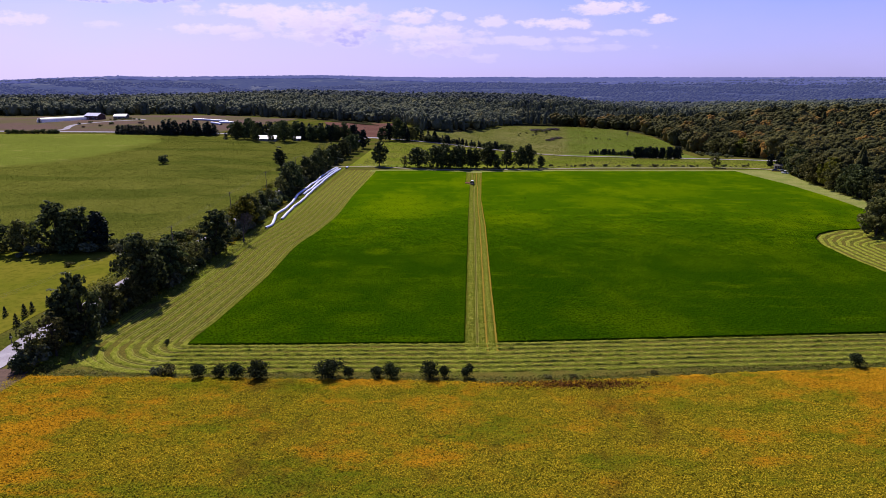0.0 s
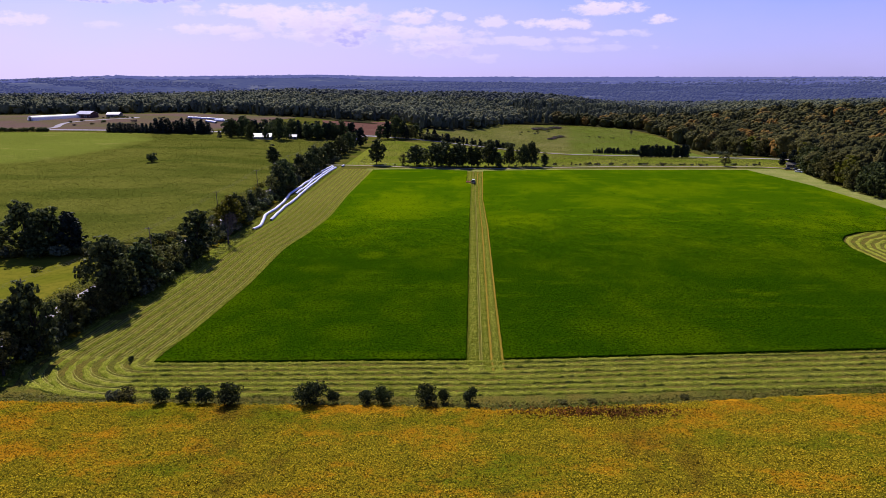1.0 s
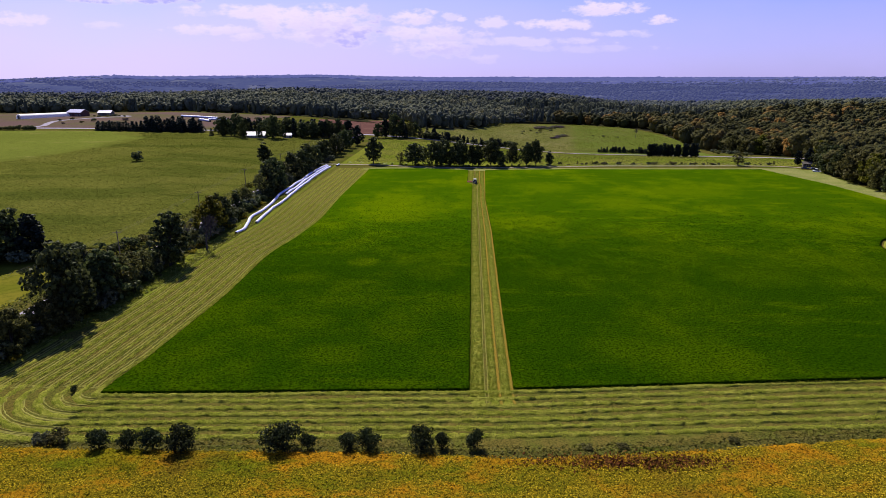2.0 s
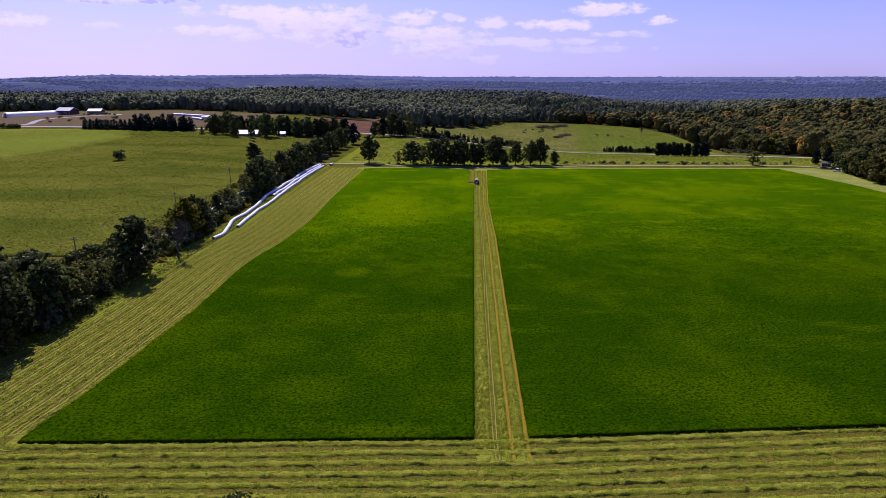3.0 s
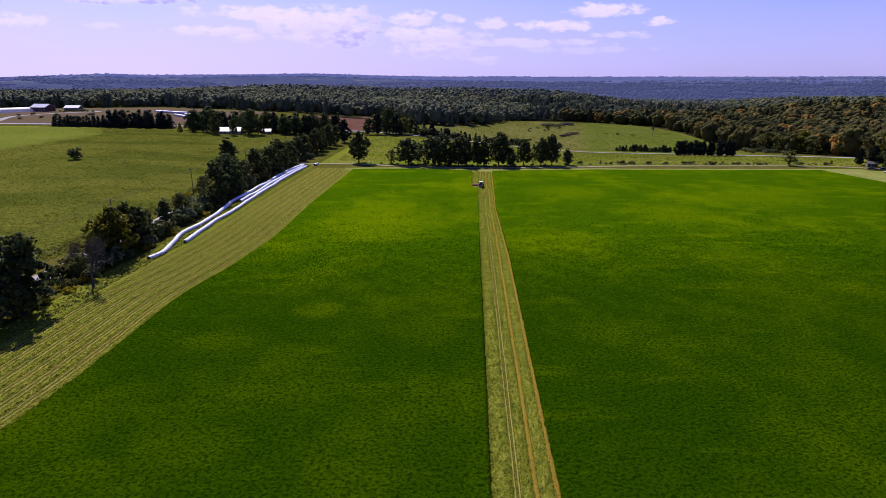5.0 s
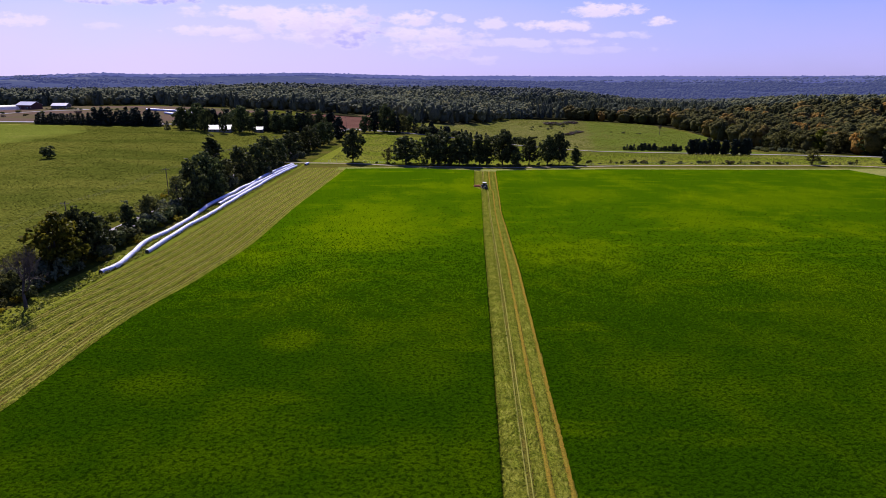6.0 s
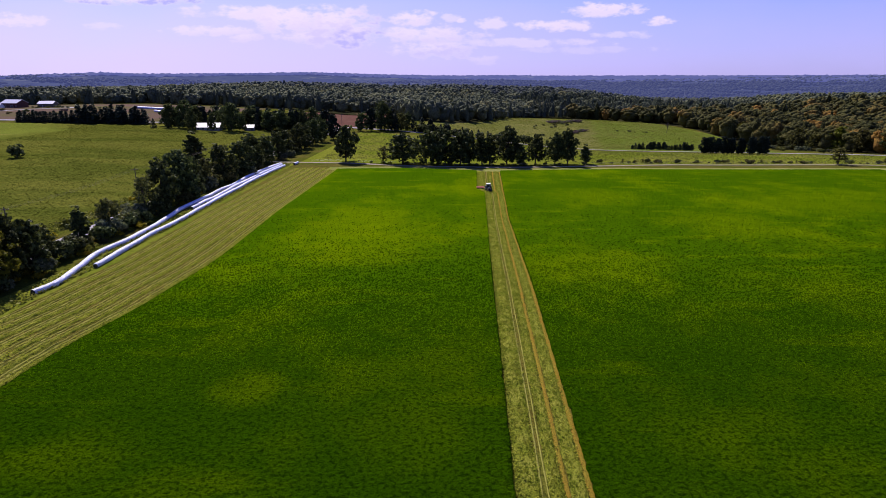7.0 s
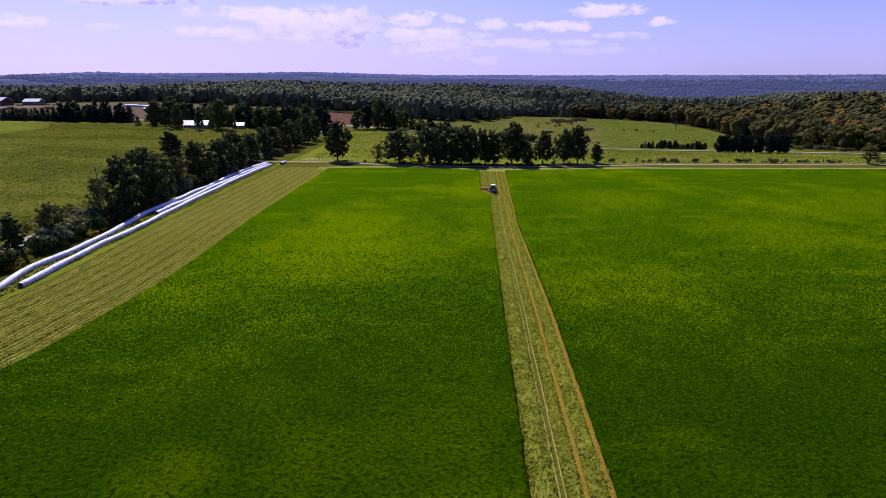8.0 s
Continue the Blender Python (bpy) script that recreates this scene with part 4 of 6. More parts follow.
for kind, x, y, tall, fat in (("elm", -76.8, 234.5, 11, 0.9), ("oak", -79, 239, 8, 0.95), ("bush", -77, 243, 5.0, 1.1), ("bush", -76.5, 247.5, 4.6, 1.1), ("olive_bush", -77.8, 251, 4.0, 1.1),
                              ("bush", -76.8, 258, 4.2, 1.1), ("grey_bush", -77, 263, 5.0, 1.1), ("bush", -76.2, 268, 4.6, 1.1), ("grey_bush", -78, 272, 4.4, 1.1)):
    plant(kind, x, y, tall, "dark tree between the white tubes and the road" if kind in ("elm", "oak") else "dense dark shrub between the white tubes and the road", "growth behind the tubes", fat=fat)

# tree row at the field's far end
for kind, x, y, tall, fat in (("row_ash", -42.2, 392, 15.5, 0.98), ("airy_tree", -25.2, 388.5, 7.5, 1.10), ("row_maple", -16.5, 386.5, 12.6, 1.40), ("oak", -3.5, 386, 14.2, 1.04), ("maple", 2.0, 388, 15.2, 0.98), ("elm", 8.5, 386.5, 15.0, 1.04), ("maple", 12.6, 388, 13.6, 0.76),
                              ("poplar", 18.2, 388, 13.2, 1.04), ("poplar", 21.6, 388.6, 13.0, 0.98), ("row_maple", 29.2, 389, 16.2, 0.93), ("elm", 35.2, 390, 9.6, 1.22), ("row_ash", 42.2, 392, 13.2, 0.95), ("row_maple", 51.4, 394, 13.6, 0.81), ("row_maple", 57.2, 395, 15.2, 0.76), ("poplar", 66, 398, 8.6, 1.40)):
    plant(kind, x, y, tall, "tall dark broad-leaved tree beside the dirt lane", "tree row at the field end", fat=fat)
plant("airy_tree", 187, 406.5, 8.5, "small spreading open-crowned tree beside the dirt lane", fat=1.7)
plant("round_bush", -178.5, 378, 6.5, "single dark bush in the green field", fat=0.95)
plant("poplar", -104.5, 381, 13.5, "narrow dark tree at the field's edge", fat=1.35)
for i in range(40):
    x = 72 + 142 * (i / 40) + rng.normal(0, 3.0)
    if abs(x - 187) > 4:
        plant(("bush", "olive_bush", "bush", "airy_tree")[i % 4], x, float(np.interp(x, (75, 100, 125, 200, 215), (401, 407, 410.5, 410, 408))) + rng.uniform(-0.8, 0.8), 0.7 + 2.3 * rng.random() ** 2, "low ragged shrub along the pasture fence", "fence row shrubs", fat=rng.uniform(0.8, 1.7))
for i in range(20):
    x = -36 + i * 5.2 + rng.uniform(-2, 2)
    plant(("weed_clump", "bush", "olive_bush")[i % 3], x, float(np.interp(x, (-40, -17, 5, 30, 62), (391, 384.5, 383, 385, 392.5))) + rng.uniform(-1, 1), rng.uniform(0.9, 2.0), "low undergrowth at the foot of the tree row", "undergrowth of the tree row")

# clump behind the lawn
for kind, x, y, tall, fat in (("maple", -131, 194, 16, 1.05), ("ash", -123.5, 194, 15, 1.1), ("pine", -117, 194.5, 13, 1.15), ("olive_tree", -141, 191, 11, 1.0), ("elm", -150, 190, 11, 1.0), ("olive_tree", -160, 189, 10, 1.0),
                              ("round_bush", -113, 195, 4, 1.0), ("round_bush", -106.5, 196, 4.8, 0.9)):
    plant(kind, x, y, tall, "dark tree in the clump behind the lawn" if "bush" not in kind else "dark round shrub behind the lawn", "clump behind the lawn", fat=fat)
for i in range(22):
    x = -138 + i * 1.9
    plant(("grey_bush", "olive_bush", "weed_clump")[i % 3], x, float(np.interp(x, (-140, -132, -110, -100), (184, 191.5, 193.5, 199))) + rng.uniform(-1.5, 1.5), rng.uniform(1.2, 2.8), "grey-green shrub along the lawn's edge", "shrubs behind the lawn")

# bushes between the beans and the hay
for kind, x, y, tall, fat in (("olive_bush", -53, 103, 2.6, 1.0), ("grey_bush", -55.5, 103.2, 2.0, 1.0), ("edge_juniper", -46.7, 101.9, 3.6, 1.0), ("edge_bush", -42.6, 101.7, 3.2, 0.75), ("edge_juniper", -39.3, 101.5, 3.8, 0.9), ("edge_bush", -35.2, 101.2, 4.2, 0.95),
                              ("edge_bush", -21.8, 101.6, 4.4, 1.1), ("edge_juniper", -18, 101.6, 3.0, 0.8), ("edge_juniper", -12.6, 101.8, 3.0, 1.1), ("edge_bush", -9.9, 101.6, 3.6, 0.85), ("edge_bush", -2.6, 101.6, 3.9, 0.9), ("edge_juniper", 0.2, 101.8, 3.2, 0.8),
                              ("edge_juniper", 4.6, 101.9, 3.3, 0.85), ("edge_juniper", 82.6, 107.2, 3.6, 1.0), ("edge_juniper", -60.4, 118.6, 1.5, 1.0), ("olive_bush", 25, 102.0, 0.8, 1.6), ("olive_bush", 20, 101.8, 0.7, 2.0), ("olive_bush", 41, 103.6, 0.9, 1.4)):
    plant(kind, x, y, tall, "dark green rounded bush on the grassy field edge" if tall > 1.6 else "small dry shrub on the field edge", "bushes on the field edge", fat=fat)

# young spruces and a bush on the lawn
for x, y, tall in ((-97.5, 122.5, 1.3), (-101.1, 129.7, 3.2), (-103, 135.4, 3.4), (-108, 135.6, 2.6), (-103.2, 138.4, 2.8), (-102.2, 143, 2.6), (-101.6, 146, 2.4), (-98.5, 148, 1.2)):
    plant("fir", x, y, tall, "young dark spruce on the lawn", "young spruces on the lawn")
plant("olive_bush", -116.3, 175.5, 1.8, "low rounded shrub on the lawn", fat=1.2)

# spruces along the main road and round the farm house
for i in range(46):
    x = -309 + i * 2.08 + rng.uniform(-0.9, 0.9)
    plant(("spruce", "fir")[i % 2], x, 569 + rng.uniform(-3, 4), rng.uniform(7.0, 9.5) if i < 20 else rng.uniform(9, 15), "dark spruce in a close row beside the main road", "spruces beside the main road", fat=1.5)
HOUSE_TREES = (("fir", -193, 532, 7, 1.2), ("maple", -184, 536, 16, 0.9), ("oak", -176, 538, 18, 0.9), ("row_maple", -168, 542, 14, 0.8), ("oak", -141, 532, 18, 0.8), ("row_ash", -150, 521, 12, 0.7),
             ("row_maple", -163, 522, 13, 0.7), ("row_ash", -133, 531, 11, 0.7), ("row_ash", -152, 545, 12, 0.8), ("elm", -120, 546, 14, 1.0), ("ash", -112, 550, 13, 1.0), ("pine", -106, 556, 14, 1.0),
             ("elm", -98, 556, 15, 1.0), ("maple", -92, 560, 16, 0.9))
ROAD_TREES = (("pine", -86, 566, 13, 1.0), ("spruce", -131, 560, 16, 1.2), ("fir", -125, 562, 15, 1.2), ("spruce", -116, 566, 15, 1.2), ("fir", -110, 570, 14, 1.2), ("spruce", -104, 572, 15, 1.2),
             ("fir", -160, 560, 15, 1.2), ("spruce", -170, 562, 14, 1.2), ("fir", -148, 562, 16, 1.2), ("spruce", -139, 564, 14, 1.2), ("pine", -50, 556, 16, 0.9), ("oak", -41, 562, 20, 0.8),
             ("pine", -36, 566, 15, 0.9), ("spruce", -33, 560, 13, 1.3), ("elm", -25, 572, 13, 0.9), ("pine", -46, 572, 17, 0.8), ("fir", -14, 568, 11, 1.2), ("pine", -8, 570, 10, 1.0), ("wood_oak", -30, 566, 13, 0.9), ("elm", -57, 552, 13, 1.0), ("fir", -20, 566, 12, 1.1))
for kind, x, y, tall, fat in HOUSE_TREES + ROAD_TREES:
    plant(kind, x, y, tall, "dark tall tree by the farm house" if x < -80 else "dark tall tree beside the main road", "trees along the main road", fat=fat)
for i in range(34):
    x = -16 + i * 2.3 + rng.uniform(-1, 1)
    plant(("spruce", "pine", "fir", "bush")[int(rng.integers(4))], x, float(np.interp(x, (-15, 20, 60), (560, 556, 551))) + rng.uniform(1, 5), rng.uniform(4.5, 8.0), "small dark evergreen in a row beside the main road", "roadside spruces", fat=1.2)
for i in range(22):
    x = 139 + i * 1.55 + rng.uniform(-0.6, 0.6)
    plant(("pine", "fir", "pine")[i % 3], x, float(np.interp(x, (138, 172), (560, 535))) + rng.uniform(-1.5, 1.5), rng.uniform(3.2, 6.2), "low dark conifer in a row beside the road", "low conifer row", fat=1.2)
for i in range(13):
    x = 157 + i * 2.6
    plant("pine", x, float(np.interp(x, (156, 188), (486, 474))) + rng.uniform(-2, 2), rng.uniform(9, 10.5), "dense dark conifer in a clipped block beside the road", "dense conifer block", fat=0.95)
MEADOW_SHRUBS = [(113 + 2.0 * i, 752 + 1.4 * i, 5, 3.2, 2.2) for i in range(18)] + [(122 + 1.6 * i, 690 + 1.0 * i, 6, 2.4, 1.9) for i in range(11)] + [(88 + 3.0 * i, 712 + 2.6 * i, 14, 2.6, 1.2) for i in range(18)] + [(168 + 6.0 * i, 706, 5, 1.8, 1.3) for i in range(6)]
for i, (x, y, loose, tall, fat) in enumerate(MEADOW_SHRUBS):
    plant(("red_bush", "red_bush", "grey_bush")[i % 3] if i < 29 else ("olive_bush", "grey_bush", "bush")[i % 3], x + rng.uniform(-0.4, 0.4) * loose, y + rng.uniform(-1, 1) * loose, tall * rng.uniform(0.6, 1.1), "reddish and grey shrub on the hill meadow", "meadow shrubs", fat=fat * rng.uniform(0.7, 1.2))
for i in range(20):
    x = 232 + rng.uniform(0, 34)
    plant(("grey_bush", "olive_bush", "bush")[i % 3], x, 500 + rng.uniform(0, 70), rng.uniform(2, 4.5), "grey-green shrub at the wood's edge", "shrubs at the wood's edge", fat=1.1)

for i in range(20):
    plant(("bush", "round_bush", "olive_bush")[i % 3], -412 + i * 2.6 + rng.uniform(-1, 1), 567 + rng.uniform(-2, 2), rng.uniform(3, 5.5), "dark green shrub in a hedge beside the main road", "hedge beside the main road", fat=1.0)
for i in range(26):
    x = -395 + rng.uniform(-10, 120)
    plant(("bush", "olive_bush", "red_bush", "grey_bush")[i % 4], x, rng.uniform(600, 720), rng.uniform(1.6, 3.6), "scattered shrub in the dry farm field", "shrubs round the farm", fat=1.3)

for i in range(34):
    x = -196 + i * 3.4 + rng.uniform(-1.5, 1.5)
    plant(("pine", "row_maple", "spruce", "elm", "row_ash", "fir", "ash")[int(rng.integers(7))], x, 566 + rng.uniform(-14, 8) - 8 * (x > -130), rng.uniform(9, 15), "dark tree in the belt behind the farm house", "tree belt behind the farm house", fat=1.05)


# ---- woods ----
def ball(seed, detail=2):
    bm = bmesh.new()
    bmesh.ops.create_icosphere(bm, subdivisions=detail, radius=1.0)
    V = np.array([v.co[:] for v in bm.verts])
    F = np.array([[v.index for v in f.verts] for f in bm.faces])
    bm.free()
    r = np.random.default_rng(seed)
    return V * (1 + r.normal(0, 0.09, len(V)))[:, None], F


def heads(seed, lumps, detail, leaf_n=0, leaf=0.10, size=1.0):
    """A crown for the joined woods: rounded heads of foliage heaped into a dome, with sprigs over them."""
    r = np.random.default_rng(seed)
    pieces, C, R = [], [], []
    for i in range(lumps):
        up = 0.10 + 0.88 * (i + 0.5) / lumps
        a = i * 2.4 + r.normal(0, 0.35)
        q = math.sqrt(max(0.0, 1 - up ** 2)) * r.uniform(0.55, 0.78)
        c = np.array([q * math.cos(a), q * math.sin(a), up * r.uniform(0.60, 0.80)])
        rad = size * r.uniform(0.27, 0.42) * (0.85 + 0.3 * (1 - up))
        v, f = ball(seed * 31 + i, detail)
        pieces.append((v * rad * np.array([1, 1, 0.85]) + c, f))
        C.append(c)
        R.append(rad)
    v, f = ball(seed * 31 + 99, detail)
    pieces.append((v * np.array([0.74, 0.74, 0.85]) + np.array([0, 0, -0.22]), f))
    if leaf_n:
        lv, lf = leaf_cloud(np.array(C), np.array(R) * 1.12, leaf_n // lumps, leaf, r, 0.85, 0.6)
        lv[:, 2] = np.clip(lv[:, 2], -1, 1.2)
        pieces.append((lv, np.concatenate([lf[:, (0, 1, 2)], lf[:, (0, 2, 3)]])))
    return joined(pieces)


NEAR = [heads(s, 26, 1, 560, 0.060, 0.72) for s in range(80, 86)]
CROWNS = [heads(s, 10, 1, 30, 0.11, 0.92) for s in range(50, 56)]
FARTHER = [heads(s, 6, 1, 0) for s in range(90, 96)]
SMALL = [(v * np.array([1, 1, 0.9]), f) for v, f in (ball(s, 1) for s in range(60, 64))]
CONES = []
for s in range(3):
    v, f = heads(70 + s, 7, 1, 28, 0.14)
    v = v.copy()
    t = np.clip((v[:, 2] + 1) / 2, 0, 1.1)
    v[:, :2] *= (0.22 + 0.95 * (1 - t))[:, None]
    v[:, 2] *= 1.3
    CONES.append((v, f))


def woods(name, spots, label, near=False, paint=WOODS):
    """Joined crowns of a wood that is too far off to count: x, y, crown radius, crown height, kind."""
    V, F, T, k = [], [], [], 0
    for x, y, rad, hi, kind in spots:
        v, f = (CONES if kind == 1 else SMALL if kind == 2 else NEAR if near and y < 740 and x < 380 else FARTHER if y > 1150 else CROWNS)[int(rng.integers(3 if kind == 1 else 4))]
        a = rng.uniform(0, 6.28)
        c, s = math.cos(a), math.sin(a)
        z0 = float(lie(x, y))
        rz = hi * 0.5
        V.append(np.stack([x + rad * (c * v[:, 0] - s * v[:, 1]), y + rad * (s * v[:, 0] + c * v[:, 1]), z0 + hi - rz + rz * v[:, 2]], 1))
        F.append(f + k)
        T.append(np.full(len(v), rng.random() * (0.25 if kind == 1 else 1.0)))
        k += len(v)
    V, F, T = np.concatenate(V), np.concatenate(F), np.concatenate(T)
    me = mesh_np(name, V, F)
    at = me.attributes.new("tone", "FLOAT", "POINT")
    at.data.foreach_set("value", T.astype(np.float32))
    ob = part(name, me, paint, smooth=True)
    return tagged(ob, label, "woods", kind="stuff")


def stand(x0, x1, y0, y1, gap, keep, tall=(13, 19), cone=0.15, small=False):
    """Tree places on a shaken lattice where keep(x, y) holds."""
    out = []
    for y in np.arange(y0, y1, gap * 0.9):
        for x in np.arange(x0, x1, gap):
            px, py = x + rng.uniform(-0.45, 0.45) * gap, y + rng.uniform(-0.45, 0.45) * gap
            if abs(px) < 0.84 * py + 60 and keep(px, py):
                hi = rng.uniform(*tall)
                kind = 1 if rng.random() < (cone(px, py) if callable(cone) else cone) else 2 if small else 0
                out.append((px, py, gap * rng.uniform(0.42, 0.82) * (0.62 if kind == 1 else 0.68 if kind == 2 else 1), hi, kind))
    return out


def in_right_wood(x, y):
    edge = np.interp(y, (205, 245, 270, 300, 335, 365, 395, 460, 555, 655, 770, 850, 905, 930), (162, 196, 200, 203, 210, 217, 232, 262, 242, 252, 266, 252, 190, 140))
    return x > edge + 4 + 3 * float(wobble(x, y, 20, 2))


def in_mid_wood(x, y):
    front = np.interp(x, (-700, -420, -200, -150, -60, -30, 17, 45, 71, 111, 140, 250), (830, 830, 815, 790, 780, 680, 700, 738, 793, 897, 928, 930))
    return y > front + (10 if x < -60 else 3) * float(wobble(x, y, 40, 4)) and x < 260


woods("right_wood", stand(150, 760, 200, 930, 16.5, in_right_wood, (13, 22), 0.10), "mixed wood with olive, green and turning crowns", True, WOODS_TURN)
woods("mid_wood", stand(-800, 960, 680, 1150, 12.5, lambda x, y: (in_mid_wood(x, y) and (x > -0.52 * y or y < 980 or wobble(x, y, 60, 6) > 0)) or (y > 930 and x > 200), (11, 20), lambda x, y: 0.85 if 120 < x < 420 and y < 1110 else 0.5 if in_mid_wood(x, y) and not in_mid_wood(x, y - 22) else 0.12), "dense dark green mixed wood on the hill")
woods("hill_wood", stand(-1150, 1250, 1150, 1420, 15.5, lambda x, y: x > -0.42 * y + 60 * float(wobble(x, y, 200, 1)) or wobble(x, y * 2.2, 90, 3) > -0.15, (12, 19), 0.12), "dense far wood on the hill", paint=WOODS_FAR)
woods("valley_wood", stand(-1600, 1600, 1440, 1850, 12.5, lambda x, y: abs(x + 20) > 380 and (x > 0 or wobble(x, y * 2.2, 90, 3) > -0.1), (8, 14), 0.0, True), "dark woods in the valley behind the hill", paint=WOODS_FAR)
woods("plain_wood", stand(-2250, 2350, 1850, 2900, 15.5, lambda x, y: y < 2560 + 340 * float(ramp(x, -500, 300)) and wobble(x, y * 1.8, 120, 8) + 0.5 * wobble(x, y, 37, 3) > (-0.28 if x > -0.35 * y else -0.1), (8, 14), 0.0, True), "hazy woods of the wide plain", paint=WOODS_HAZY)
for x, y, tall in ((230, 404, 11), (235, 398, 12), (227, 410, 9), (240, 404, 12)):
    plant("pine", x, y, tall, "dark pine over the shed at the lane's end", "pines at the lane's end")
# the wood's front trees, one by one
for i, (x, y) in enumerate(((155.5, 212), (161, 219), (165, 208), (173, 226), (183, 232), (193, 240), (197, 252), (199, 264), (199, 275), (199.5, 286), (201, 297), (202.5, 308), (205, 319), (207.5, 330), (210.5, 342), (213, 354), (216, 366), (220, 378),
                            (233, 400), (238, 412), (243, 425), (249, 438), (256, 448), (266, 462), (262, 480), (258, 500), (256, 520), (254, 540), (250, 556), (254, 575), (256, 595), (258, 615), (260, 640), (263, 665), (266, 690), (269, 715))):
    kind = ("wood_oak", "oak", "wood_oak", "maple", "gold_tree", "elm", "olive_tree")[(i * 5) % 7]
    plant(kind, x + 5, y, rng.uniform(14, 18), {"gold_tree": "turning yellow-green tree at the wood's edge"}.get(kind, "broad olive green tree at the wood's edge"), "front trees of the wood", fat=rng.uniform(0.95, 1.15))


def far_fields(N, place, col):
    """Pale fields between the far woods."""
    f = N.step(N.noise(N.scaled(place, 1, 1.6, 0), 0.006, 5.0, 0.65), 0.56, 0.62)
    return N.mix(N.math("MULTIPLY", f, 0.8), col, (0.20, 0.20, 0.12))


def far_land(name, r0, r1, rows, amp, paint, label, drop, base):
    """A ring of far wooded land in front of the sky."""
    ang = np.radians(np.linspace(-44, 44, 480))
    rad = r0 * np.exp(np.linspace(0, math.log(r1 / r0), rows))
    A, Q = np.meshgrid(ang, rad)
    X, Y = Q * np.sin(A), Q * np.cos(A)
    Z = lie(X, Y) + base + rng.normal(0, amp, X.shape) + 2 * wobble(X, Y, 130, 1)
    Z[-1] -= drop
    ob = part(name, mesh_np(name, np.stack([X, Y, Z], -1).reshape(-1, 3), quads(rows, 480)), paint)
    return tagged(ob, label, "backdrop", kind="structure")


# Distance haze is painted here: bluish base colours plus a blue emission.
NEARER = coat("haze_glow_plain", ((0.050, 0.060, 0.050), (0.080, 0.092, 0.065), (0.010, 0.015, 0.018)), 0.004, 0.03, bump=0.0, mixer=far_fields, haze_glow=((0.058, 0.070, 0.225), 0.62))
FAR = coat("haze_blue_hills", ((0.05, 0.06, 0.06), (0.085, 0.095, 0.08), (0.008, 0.014, 0.018)), 0.003, 0.03, bump=0.0, mixer=far_fields, haze_glow=((0.088, 0.100, 0.320), 0.68))
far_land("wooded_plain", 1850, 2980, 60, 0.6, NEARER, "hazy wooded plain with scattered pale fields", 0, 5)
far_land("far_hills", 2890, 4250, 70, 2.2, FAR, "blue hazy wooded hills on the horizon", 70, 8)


# ---- leaves of the crops, strewn over the near parts ----
def strewn(name, material, X, Y, lift, size, label, cat, tilt=0.7):
    """Small tilted leaf clumps lying on a crop."""
    n = len(X)
    nrm = np.stack([rng.normal(0, tilt, n), rng.normal(0, tilt, n), np.ones(n)], 1)
    nrm /= np.linalg.norm(nrm, axis=1)[:, None]
    t1 = np.cross(nrm, turn_of(n, rng))
    t1 /= np.linalg.norm(t1, axis=1)[:, None]
    t2 = np.cross(nrm, t1)
    C = np.stack([X, Y, lie(X, Y) + lift], 1)
    s = (size * rng.uniform(0.6, 1.3, n))[:, None]
    V = np.stack([C - t1 * s, C - t2 * s * 0.6, C + t1 * s, C + t2 * s * 0.6], 1).reshape(-1, 3)
    ob = part(name, mesh_np(name, V, np.arange(len(V)).reshape(-1, 4)), material)
    return tagged(ob, label, cat, kind="stuff")


def upright(name, material, X, Y, lift, wide, tall, label, cat):
    """Upright leafy shoots, one blade each, that let the sun through."""
    n = len(X)
    a = rng.normal(0, 0.7, n)
    d = np.stack([np.cos(a), np.sin(a), np.zeros(n)], 1)
    C = np.stack([X, Y, lie(X, Y) + lift], 1)
    w = (wide * rng.uniform(0.6, 1.3, n))[:, None] / 2
    top = C + np.stack([rng.normal(0, 0.06, n), rng.normal(0, 0.06, n), tall * rng.uniform(0.6, 1.3, n)], 1)
    V = np.stack([C - d * w, C + d * w, top], 1).reshape(-1, 3)
    ob = part(name, mesh_np(name, V, np.arange(len(V)).reshape(-1, 3)), material)
    return tagged(ob, label, cat, kind="stuff")


# tops thin out towards the near end; their brightness paints the far backlit glow
n = 900000
Y = 185 + 200 * rng.random(n) ** 0.85
X = -57 + 250 * rng.random(n)
ok = (X > left_edge(Y) + 0.1) & (X < right_edge(Y) - 0.3) & ((X < strip_left(Y) - 0.1) | (X > strip_right(Y) + 0.1)) & (Y > near_edge(X) + 0.15) & (Y < far_edge(X) - 0.2)
X, Y = X[ok], Y[ok]
upright("alfalfa_shoots", TUFT, X, Y, 0.47, np.interp(Y, (185, 215, 260, 380), (0.12, 0.20, 0.36, 0.50)), np.interp(Y, (185, 215, 260, 380), (0.08, 0.16, 0.28, 0.38)), "leafy alfalfa tops, coloured brighter for the far field's backlit glow", "crop")
n = 90000
Y = 117 + 248 * rng.random(n) ** 1.5
f = rng.choice(((0.02, 0.33), (0.45, 0.62), (0.72, 0.92)), n, p=(0.5, 0.25, 0.25))
f = f[:, 0] + (f[:, 1] - f[:, 0]) * rng.random(n) + rng.normal(0, 0.015, n)
X = strip_left(np.maximum(Y, 119)) * (1 - f) + strip_right(Y) * f
strewn("loose_hay", HAYLEAF, X, Y, 0.22 + rng.normal(0.0, 0.07, n), np.interp(Y, (120, 360), (0.10, 0.20)), "loose cut hay on the strip's swaths", "hay", 0.9)
n = 140000
